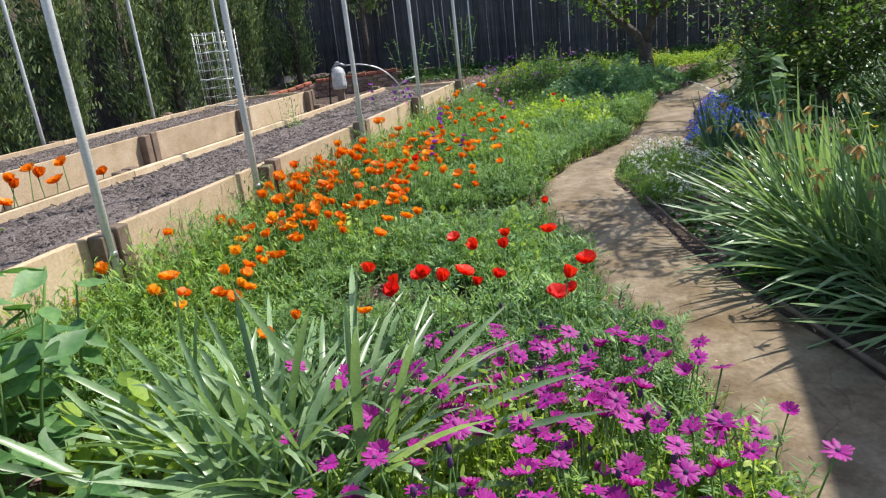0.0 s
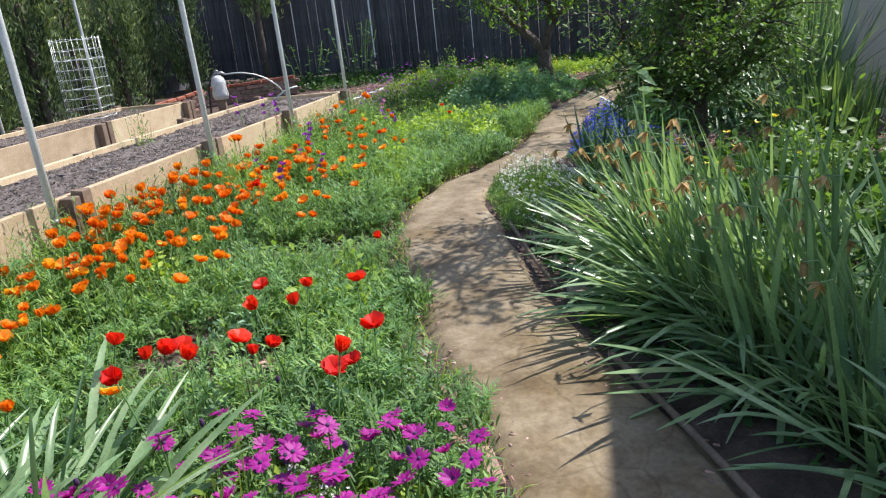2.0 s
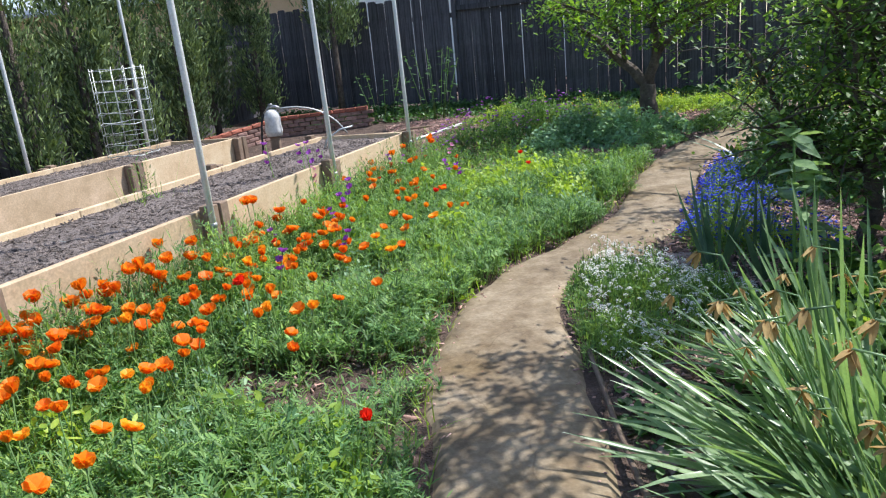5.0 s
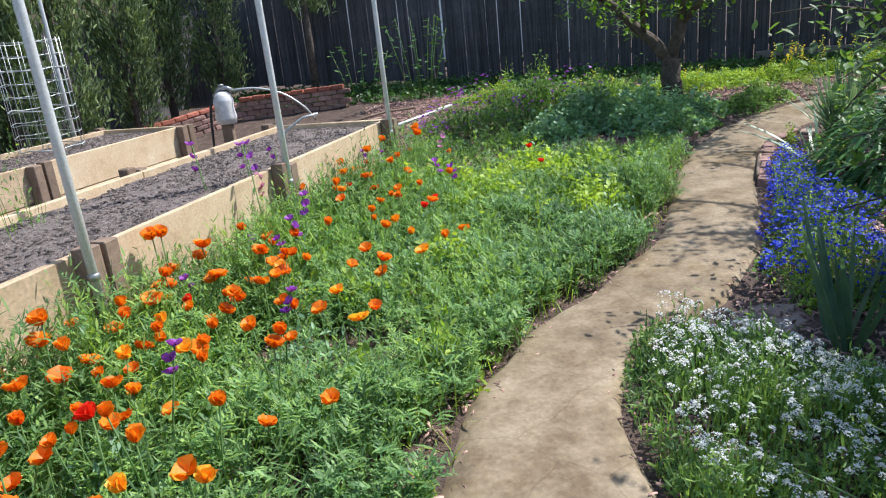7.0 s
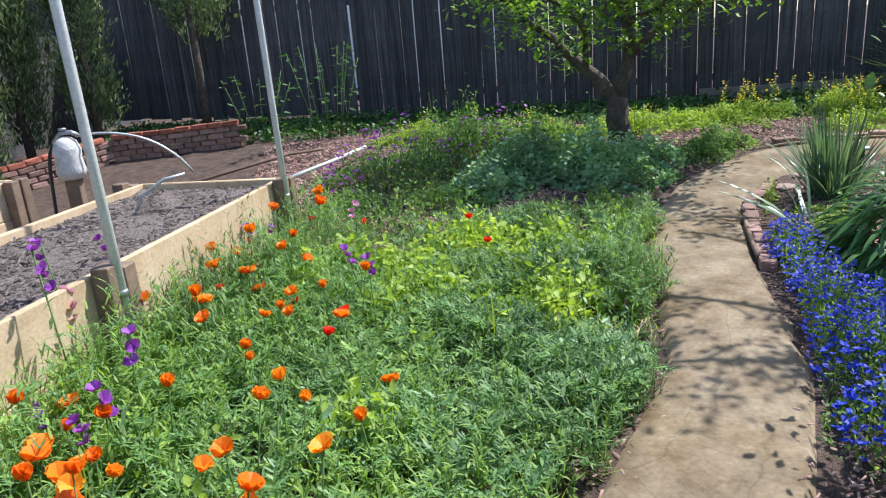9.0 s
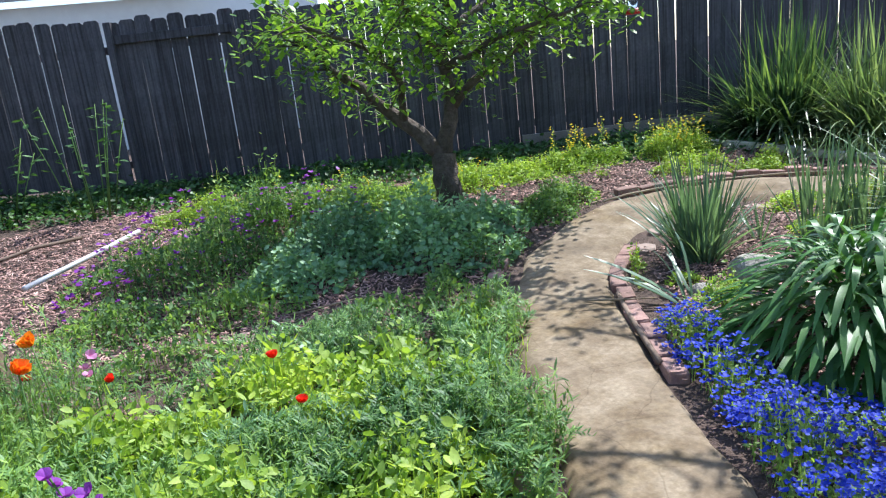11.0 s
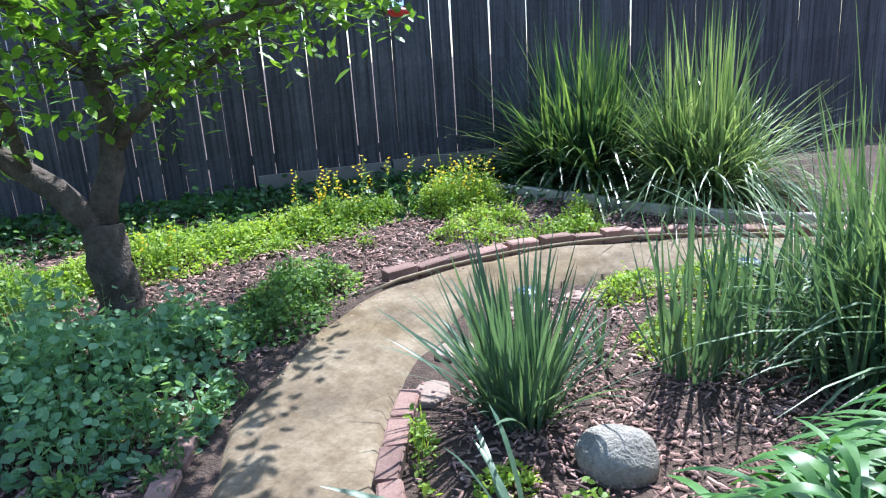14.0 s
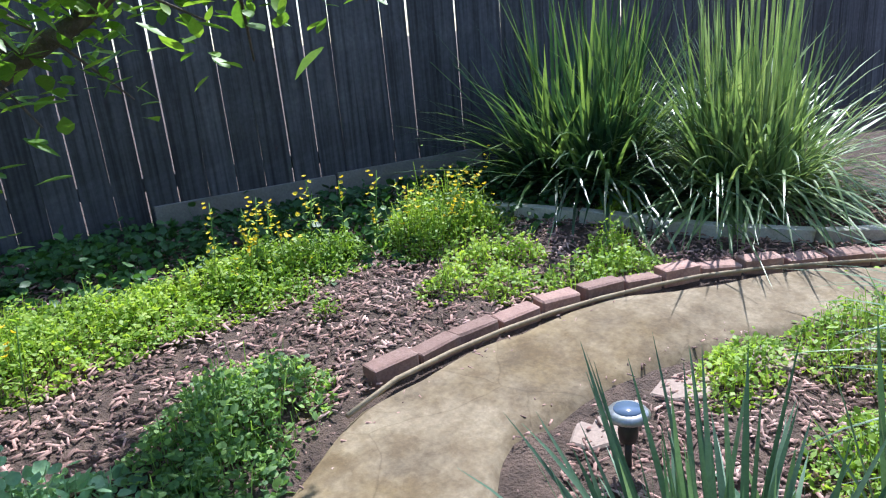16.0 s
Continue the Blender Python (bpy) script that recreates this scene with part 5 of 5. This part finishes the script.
# Out of view, added only for the leaf shadows it drops on the path.
grown_tree("shade_tree", "unseen spreading tree added beside the house to dapple the path", 6.3, 7.6, [
    ([(0, 0, -0.05), (0.0, 0.05, 1.2), (0, 0.1, 2.4)], 0.11, 0.09),
    ([(0, 0.1, 2.2), (-0.7, 0.8, 2.9), (-1.3, 1.5, 3.2), (-1.8, 2.0, 3.3)], 0.05, 0.015),
    ([(0, 0.1, 2.2), (-0.8, 0.5, 3.0), (-1.5, 0.9, 3.2), (-2.2, 1.2, 3.3)], 0.05, 0.015),
    ([(0, 0.1, 2.3), (-0.2, 1.2, 3.0), (-0.5, 2.1, 3.3), (-0.8, 2.9, 3.4)], 0.05, 0.015),
    ([(0, 0.1, 2.3), (0.6, 0.6, 3.0), (1.0, 1.2, 3.4)], 0.05, 0.015),
], 0.1, M["tree_leaf"], 0.07, 0.5, 12, 5, 0.09, seed=8)


def cypress_mesh(h, r, seed, low=0.0):
    """Upright sprays round a narrow column, gathered in ragged plumes with hollows between."""
    plumes = 105
    pu, pa = RNG.uniform(low, 1, plumes), RNG.uniform(0, 2 * math.pi, plumes)
    taper = np.minimum(1, 0.6 + pu * 2.0) * np.clip((1 - pu) * 2.6, 0, 1) ** 0.6
    pr_ = r * taper * RNG.uniform(0.45, 1.0, plumes)
    per = 110
    at = np.repeat(np.arange(plumes), per)
    n = len(at)
    along = RNG.uniform(0, 1, n)
    swell = 0.105 * np.sin(np.clip(along, 0.08, 1) * math.pi) + 0.015
    off = RNG.normal(0, 1, (n, 2)) * swell[:, None]
    rad = pr_[at] + 0.10 * along
    b = np.stack([rad * np.cos(pa[at]) + off[:, 0], rad * np.sin(pa[at]) + off[:, 1], 0.1 + pu[at] * h + along * 0.65], 1)
    t = np.radians(RNG.normal(30, 16, n))
    az = pa[at] + RNG.normal(0, 0.9, n)
    w = np.stack([np.cos(az) * np.sin(t), np.sin(az) * np.sin(t), np.cos(t)], 1)
    L = RNG.uniform(0.05, 0.12, n)
    v, f = ribbons(b, w, L, L * 0.26, RNG.uniform(-0.1, 0.3, n), (0.6, 1, 0.1), 0.0, RNG.uniform(-1.5, 1.5, n))
    return mesh_of("crown", v, f, M["cypress"])


cyp = [cypress_mesh(4.4, 0.33, 1), cypress_mesh(4.2, 0.36, 4), cypress_mesh(4.4, 0.40, 6, 0.27)]
cyp_trunk = tube("trunk", [(0, 0, -0.05), (0, 0, 1.0), (0, 0, 3.5)], [0.07, 0.06, 0.03], M["bark"], 8)


def cypress(x, y, k, s):
    root = tagged(new("cypress"), "tall narrow columnar cypress with grey green foliage", "tree", "cypress row")
    root.matrix_basis = pose(x, y, float(rise(x, y)), 0, 0, random.uniform(0, 360)) @ Matrix.Scale(s, 4)
    part("trunk", cyp_trunk, root)
    part("crown", cyp[k], root)


for i, v in enumerate((-3.0, -1.6, -0.4, 0.8, 2.05, 3.25, 4.25, 5.2, 6.3)):
    pt = bed_point(v, 5.0 + random.uniform(-0.08, 0.08))
    cypress(pt.x, pt.y, i % 2, random.uniform(0.94, 1.06))
# The last two are added to shade and hide the sunlit fence end.
for x, y, k in ((-1.2, 16.4, 2), (-2.75, 16.2, 1), (-3.5, 15.6, 0)):
    cypress(x, y, k, 1.0)
wp = []
for v in np.arange(-3.0, 5.0, 0.5):
    pt = bed_point(float(v), 4.35)
    wp.append((pt.x, pt.y, 0.3, 0.3, 0.28, 0))
bushy("cypress_weeds", "bright low weeds at the foot of the cypresses", "foliage", wp, M["lawn"], 0.05, 0.3, 1600, lean=(5, 70))
pt = bed_point(0.6, 1.0)
bushy("bed_weed", "feathery green seedling in the raised bed", "plant", [(pt.x, pt.y, 0.15, 0.15, 0.9, 0)], M["lawn"], 0.035, 0.25, 12000, lean=(5, 80), low=0.68)
pt = bed_point(-4.4, 1.9)
bushy("aisle_weeds", "poppy foliage between the raised beds", "foliage", [(pt.x, pt.y, 0.5, 1.2, 0.5, -18)], M["lawn"], 0.05, 0.2, 2600, lean=(5, 80))
sow(poppy_kinds(M["orange"], "orange", "orange poppies"), [tuple(bed_point(random.uniform(-4.4, -1.2), random.uniform(1.6, 2.5)))[:2] for _ in range(20)], (1.5, 1.9))

# ---- path edging ----
def lay_row(name, parent, line, piece, gap, mats, z, jitter=0.008, label=""):
    """Pieces end to end along a line of points."""
    p = np.asarray(line)
    s = np.concatenate([[0], np.cumsum(np.linalg.norm(np.diff(p, axis=0), axis=1))])
    kinds = [block(name, piece[0] * k, piece[1], piece[2], mats, 0.008, 0.004) for k in (1.0, 0.97, 0.99, 0.95)]
    t = piece[0] / 2
    while t < s[-1]:
        x, y = np.interp(t, s, p[:, 0]), np.interp(t, s, p[:, 1])
        x2, y2 = np.interp(t + 0.05, s, p[:, 0]), np.interp(t + 0.05, s, p[:, 1])
        a = math.degrees(math.atan2(y2 - y, x2 - x))
        slope = math.degrees(math.atan((float(rise(x2, y2)) - float(rise(x, y))) / 0.05))
        k = jitter / 0.008
        part(name, random.choice(kinds), parent, label, pose(x + random.gauss(0, jitter), y + random.gauss(0, jitter), float(rise(x, y)) + z + random.gauss(0, 0.007 * k),
             random.gauss(0, 2.5 * k), random.gauss(0, 2 * k) - slope, a + random.gauss(0, 2.5 * k)))
        t += piece[0] + gap * random.uniform(0.6, 2.0)


def off_line(side, y0, y1, x0, off, x1=4.6):
    src = pl if side == "l" else pr
    k = (src[:, 1] >= y0) & (src[:, 1] <= y1) & (src[:, 0] >= x0) & (src[:, 0] <= x1)
    return src[k] + cx[k] * off


edge_l = tagged(new("brick_edging"), "row of worn pink bricks edging the path", "edging", kind="structure")
lay_row("brick", edge_l, off_line("l", 8.2, 11.12, 1.5, -0.19)[:-2], (0.2, 0.1, 0.09), 0.008, M["brick"], -0.045)
lay_row("brick", edge_l, off_line("l", 2.2, 3.0, 0, -0.05), (0.2, 0.1, 0.09), 0.03, M["brick"], -0.03)
back = off_line("l", 9.0, 12.5, 5.12, -0.075, 9)
tufts = []
for q in off_line("l", 7.6, 11.25, 1.5, -0.13)[::2]:
    if random.random() < 0.75:
        k = random.uniform(0.05, 0.13)
        tufts.append((q[0] + random.gauss(0, 0.04), q[1] + random.gauss(0, 0.04), k, k, random.uniform(0.07, 0.14), 0))
bushy("edge_weeds", "small green weeds growing over the brick edging", "foliage", tufts, M["lawn"], 0.034, 0.4, 5200, lean=(10, 80))
edge_b = tagged(new("brick_edging"), "curved row of red brown blocks edging the mulch bed", "edging", kind="structure")
lay_row("brick", edge_b, back, (0.225, 0.10, 0.10), 0.006, M["brick"], -0.03)
edge_r = tagged(new("brick_edging"), "row of pale bricks along the planted side", "edging", kind="structure")
lay_row("brick", edge_r, off_line("r", 8.8, 10.75, 3.2, 0.07), (0.21, 0.1, 0.09), 0.008, M["brick"], -0.035)
kerb = tagged(new("kerb"), "low pale cast concrete kerb around the grasses", "edging", kind="structure")
lay_row("kerb_block", kerb, curve_through([(6.95, 12.85), (7.18, 12.3), (7.36, 11.75), (7.52, 11.3), (7.7, 10.95), (7.95, 10.6), (8.6, 9.9)], 60), (0.44, 0.075, 0.16), 0.006, M["kerb"], -0.085, 0.003)
strip = off_line("l", 9.0, 12.5, 4.95, 0.015, 9)
tagged(new("drip_tube", tube("drip_tube", [(a, b, float(rise(a, b)) + 0.045) for a, b in strip[:34:3]], 0.011, M["twig"], 6)), "thin tan edging strip along the bricks", "edging", kind="structure")
er = [(a, b, 0.05) for a, b in off_line("r", 3.7, 5.35, 0, 0.03)[::4]]
tagged(new("edging_strip", tube("edging_strip", er, 0.012, M["oldpost"], 6)), "brown edging strip along the path", "edging", kind="structure")
er = [(a, b, 0.05) for a, b in off_line("r", 0.8, 3.3, 0, -0.02)[::5]]
tagged(new("edging_strip", tube("edging_strip", er, 0.014, M["oldpost"], 6)), "weathered brown edging pole beside the path", "edging", kind="structure")
er = [(a, b, float(rise(a, b)) + 0.05) for a, b in off_line("r", 8.9, 10.1, 3.2, -0.01)[::4]]
tagged(new("edging_strip", tube("edging_strip", er, 0.016, M["oldpost"], 6)), "dark irrigation tube along the bricks", "edging", kind="structure")


def flagstone(x, y, sx, sy, turn, z=0.0):
    bm = bmesh.new()
    n = 7
    ring = [bm.verts.new((sx / 2 * math.cos(2 * math.pi * k / n) * random.uniform(0.85, 1.15), sy / 2 * math.sin(2 * math.pi * k / n) * random.uniform(0.85, 1.15), 0.0)) for k in range(n)]
    f = bm.faces.new(ring)
    ret = bmesh.ops.extrude_face_region(bm, geom=[f])
    bmesh.ops.translate(bm, vec=(0, 0, 0.06), verts=[g for g in ret["geom"] if isinstance(g, bmesh.types.BMVert)])
    bmesh.ops.bevel(bm, geom=bm.edges[:], offset=0.008, segments=1, affect="EDGES")
    bmesh.ops.recalc_face_normals(bm, faces=bm.faces)
    ob = new("flagstone", bm_mesh("flagstone", bm, M["flag"]))
    ob.matrix_basis = pose(x, y, float(rise(x, y)) + z - 0.045, 0, 0, turn)
    tagged(ob, "flat buff flagstone set beside the path", "stone", "flagstones")


for a in ((1.78, 4.25, 0.3, 0.42, 10), (1.72, 3.85, 0.3, 0.3, 0), (2.36, 6.5, 0.46, 0.34, 30), (4.98, 10.85, 0.3, 0.2, 20), (5.55, 10.9, 0.34, 0.2, -5), (6.0, 10.78, 0.34, 0.2, -15), (6.4, 10.58, 0.36, 0.2, -25), (6.75, 10.3, 0.34, 0.2, -40), (4.62, 10.62, 0.26, 0.18, 40), (2.0, 3.0, 0.25, 0.4, 5)):
    flagstone(*a)


def stone(x, y, r, flat, label):
    bm = bmesh.new()
    bmesh.ops.create_icosphere(bm, subdivisions=3, radius=r)
    for v in bm.verts:
        k = 1 + 0.16 * noise.noise(v.co * (1.1 / r) + Vector((x, y, 0))) + 0.05 * noise.noise(v.co * (6 / r))
        v.co = Vector((v.co.x * k * 1.15, v.co.y * k, v.co.z * k * flat))
    ob = new("stone", bm_mesh("stone", bm, M["stone"], True))
    ob.matrix_basis = pose(x, y, float(rise(x, y)) + r * flat * 0.4, 0, 0, random.uniform(0, 360))
    tagged(ob, label, "stone", "garden stones")


stone(4.74, 9.68, 0.14, 0.8, "rounded pale grey stone beside the sword leaves")
stone(4.32, 9.68, 0.07, 0.6, "small dark pebble in bark mulch")
stone(2.25, 5.15, 0.08, 0.7, "small stone under the flower mound")
stone(2.35, 4.9, 0.1, 0.7, "small stone beside the strap leaves")


def solar_light(x, y):
    root = tagged(new("solar_light"), "small black solar path light with round top", "lamp", "solar lights")
    root.matrix_basis = pose(x, y, float(rise(x, y)))
    part("stake", tube("stake", [(0, 0, -0.03), (0, 0, 0.12)], 0.012, M["black"], 8), root)
    part("body", lathe("body", [(0.0, 0.11), (0.028, 0.11), (0.034, 0.14), (0.03, 0.2), (0.0, 0.2)], M["black"], 14), root)
    cap = part("cap", lathe("cap", [(0.0, 0.2), (0.07, 0.2), (0.075, 0.208), (0.06, 0.225), (0.0, 0.228)], M["clamp"], 18), root, "grey metal rim")
    part("solar_panel", lathe("solar_panel", [(0.0, 0.2305), (0.045, 0.2305), (0.047, 0.226)], M["solar"], 18), cap, "blue glossy solar cell")


solar_light(5.42, 10.74)
solar_light(6.62, 10.12)

# ---- water tap, wire tower, feeder, loose pipes ----
tap = tagged(new("garden_tap"), "standing garden tap wrapped in white cloth with hoses", "tap")
tap.matrix_basis = pose(-1.3, 11.1, 0)
part("post", block("post", 0.11, 0.11, 0.66, M["oldpost"], 0.006), tap, "brown wooden post")
part("wrap", lathe("wrap", [(0.0, 0.62), (0.10, 0.63), (0.115, 0.7), (0.10, 0.8), (0.11, 0.86), (0.085, 0.93), (0.05, 0.96), (0.0, 0.97)], M["wrap"], 12), tap, "white cloth wrap")
valve = part("valve", tube("valve", [(-0.09, 0, 0.92), (-0.02, 0, 1.0), (0.06, 0, 1.0), (0.11, 0, 0.97)], 0.02, M["clamp"], 8), tap, "metal valve")
part("valve_handle", lathe("valve_handle", [(0.0, 1.02), (0.03, 1.02), (0.033, 1.035), (0.0, 1.04)], M["clamp"], 10), valve)
part("hose", tube("hose", curve_through([(0.1, 0, 0.97), (0.35, 0.05, 0.96), (0.6, 0.1, 0.88), (0.8, 0.15, 0.72), (0.9, 0.2, 0.56)], 14), 0.011, M["wire"], 7), tap, "thin grey hose")
part("hose", tube("hose", curve_through([(-0.09, 0, 0.92), (-0.14, -0.02, 0.8), (-0.17, -0.03, 0.5), (-0.2, -0.05, 0.02)], 12), 0.014, M["black"], 7), tap, "black hose")
c = bed_point(3.1, 0.75, TOPZ - 0.09)
tagged(new("hose_arc", tube("hose_arc", [c + Vector(q) for q in ((0, 0, 0), (0.05, 0.02, 0.13), (0.2, 0.05, 0.22), (0.33, 0.08, 0.24))], 0.01, M["wire"], 6)), "short grey irrigation hose in the bed", "hose")
for k in range(4):
    a = bed_point(-2.2 + k * 1.55, 0.08, TOPZ - 0.075)
    b = bed_point(-2.0 + k * 1.6, 1.08, TOPZ - 0.075)
    if k in (1, 3):
        tagged(new("drip_line", tube("drip_line", [a, (a + b) / 2 + Vector((0, 0, 0.012)), b], 0.008, M["wire"], 6)), "thin grey drip line across the bed", "hose")

cage = tagged(new("wire_tower"), "tall cylinder of galvanised wire mesh beside the bed", "plant support")
cp = bed_point(3.25, 3.42)
cage.matrix_basis = pose(cp.x, cp.y, TOPZ - 0.06)
ring = lambda z, r=0.3: [(r * math.cos(2 * math.pi * k / 14), r * math.sin(2 * math.pi * k / 14), z + 0.012 * math.sin(k * 2)) for k in range(15)]
for k in range(9):
    part("wire", tube("wire", ring(0.05 + 0.125 * k), 0.006 if k % 3 == 0 else 0.0035, M["wire"], 4), cage)
for k in range(14):
    a = 2 * math.pi * k / 14
    part("wire", tube("wire", [(0.3 * math.cos(a), 0.3 * math.sin(a), 0), (0.3 * math.cos(a), 0.3 * math.sin(a), 1.08)], 0.0035, M["wire"], 4), cage)

feeder = tagged(new("hummingbird_feeder"), "hanging feeder with red base and clear bottle", "bird feeder")
feeder.matrix_basis = pose(5.95, 12.35, 1.82)
fbase = part("base", lathe("base", [(0.0, -0.02), (0.06, -0.02), (0.095, 0.0), (0.095, 0.02), (0.05, 0.035), (0.0, 0.036)], M["red"], 18), feeder, "red plastic base")
for k in range(5):
    a = 2 * math.pi * k / 5
    part("port", flower_head(5, 0.016, 0.014, 75, 0.0, M["white"], "port"), fbase, "white flower shaped port", pose(0.078 * math.cos(a), 0.078 * math.sin(a), 0.026))
part("bottle", lathe("bottle", [(0.03, 0.036), (0.045, 0.06), (0.045, 0.19), (0.02, 0.22), (0.0, 0.22)], M["glass"], 16), feeder, "clear bottle")
part("hanger", tube("hanger", [(0, 0, 0.22), (0, 0, 0.45), (0.0, 0.0, 0.62)], 0.003, M["black"], 5), feeder)

tagged(new("metal_pipe", tube("metal_pipe", [(0.30, 12.35, 0.24), (0.72, 13.05, 0.26), (1.12, 13.65, 0.30)], 0.022, M["pvc"], 10)), "grey metal pipe lying on the mulch", "pipe")
tagged(new("metal_pipe", tube("metal_pipe", [(-1.6, 12.2, 0.12), (0.2, 13.9, 0.27), (0.6, 13.95, 0.28)], 0.018, M["oldpost"], 10)), "brown pipe lying on the ground by the beds", "pipe")
for pts in ([(1.72, 7.45, 0.05), (1.98, 7.75, 0.06), (2.36, 8.22, 0.06)], [(1.76, 7.44, 0.05), (2.1, 7.8, 0.08), (2.38, 8.3, 0.05)], [(3.62, 9.9, 0.05), (3.78, 9.72, 0.07), (3.95, 9.65, 0.06)], [(2.0, 10.95, 0.04), (2.5, 10.9, 0.06), (2.9, 10.85, 0.05)]):
    tagged(new("dry_stick", tube("dry_stick", pts, [0.006, 0.006, 0.003], M["twig"], 5)), "dry broken stick lying beside the path", "stick", "dry sticks")

# ---- raised brick bed in the far corner ----
bw = tagged(new("brick_planter"), "low red brick planter wall near the fence", "planter", kind="structure")
for a, b in (((-0.45, 15.1), (-2.3, 15.25)), ((-2.3, 15.25), (-3.7, 13.7))):
    for k in range(6):
        off = 0.1 if k % 2 else 0.0
        d = np.array(b) - np.array(a)
        d = d / np.linalg.norm(d)
        lay_row("brick", bw, [np.array(a) + d * off, np.array(b)], (0.205, 0.10, 0.065), 0.01, M["redbrick"] if k == 5 else M["brick"], -0.08 + k * 0.075 - 0.2 * (k < 0), 0.003)

# ---- house side, unseen shade roof and neighbour ----
wall = tagged(new("wall_house"), "beige stucco house wall corner", "wall", kind="structure")
part("wall", block("wall", 6.5, 0.25, 3.0, M["beige"], 0.01), wall, m=pose(8.85, 7.3, 0))
part("wall", block("wall", 0.25, 9.0, 3.0, M["beige"], 0.01), wall, m=pose(7.6, 2.6, 0))
# Unseen roof, added to throw the straight-edged shade over path and bed.
cover = tagged(new("patio_cover"), "unseen flat wooden roof added beside the house to cast shade", "roof", kind="structure")
cover.matrix_basis = pose(3.83, 3.97, 0, 0, 0, -19)
part("roof", block("roof", 2.6, 7.5, 0.08, M["lumber"], 0.01), cover, m=pose(1.3, -3.45, 3.6))
part("beam", block("beam", 0.09, 7.3, 0.2, M["lumber"], 0.006), cover, m=pose(0.15, -3.45, 3.398))
part("post", block("post", 0.1, 0.1, 3.6, M["lumber"], 0.006), cover, m=pose(2.4, -6.8, 0))
hs = tagged(new("neighbour_house"), "tan stucco neighbour house with pale roof beyond the fence", "house", kind="structure")
part("wall", block("wall", 16, 0.3, 3.5, M["wall"], 0.02), hs, m=pose(-11.2, 25.8, 0.3, 0, 0, -8))
part("wall", block("wall", 9, 0.3, 3.3, M["white"], 0.02), hs, "pale painted wall", pose(1.2, 24.2, 0.3, 0, 0, -8))
part("fascia", block("fascia", 16.6, 0.1, 0.22, M["white"], 0.01), hs, "white fascia", pose(-5.0, 24.5, 3.7, 0, 0, -8))
part("roof", block("roof", 16.6, 5.0, 0.12, M["roof"], 0.02), hs, "pale grey shingles", pose(-4.7, 26.7, 4.6, 22, 0, -8))

# ---- loose bark ----
def mulch_zone(x, y):
    s = 0.39 * x + 0.92 * y
    right = (x > 1.6) & (y < 11.2) & (x < 7.5) & (y > 4.6)
    back = (s > 10.35) & (s < 15.2) & (x > -0.2) & (x < 8.6)
    return (right | back) & off_path(x, y, 0.03)


x, y = scatter(92000, -0.2, 8.6, 4.6, 14.8, mulch_zone)
stuff("bark_mulch", chips(np.stack([x, y, rise(x, y) + 0.008 + RNG.uniform(0, 0.012, len(x))], 1), 0.013, 0.046, M["chip"]), "loose reddish brown bark chips", "mulch")
x, y = scatter(6000, -2.2, 3.2, 1.6, 10.6, lambda a, b: (a > bed_x(b)) & (a < path_left_x(b) + 0.04))
stuff("bark_mulch", chips(np.stack([x, y, rise(x, y) + 0.008], 1), 0.02, 0.06, M["chip"]), "brown bark chips under the meadow plants", "mulch")
x, y = scatter(9000, 0.3, 6.5, 1.0, 12.2, lambda a, b: ~off_path(a, b, 0.02) & off_path(a, b, -0.2))
stuff("path_litter", chips(np.stack([x, y, rise(x, y) + 0.032], 1)[:2600], 0.008, 0.028, M["chip"]), "leaf litter and crumbs along the path edges", "mulch")
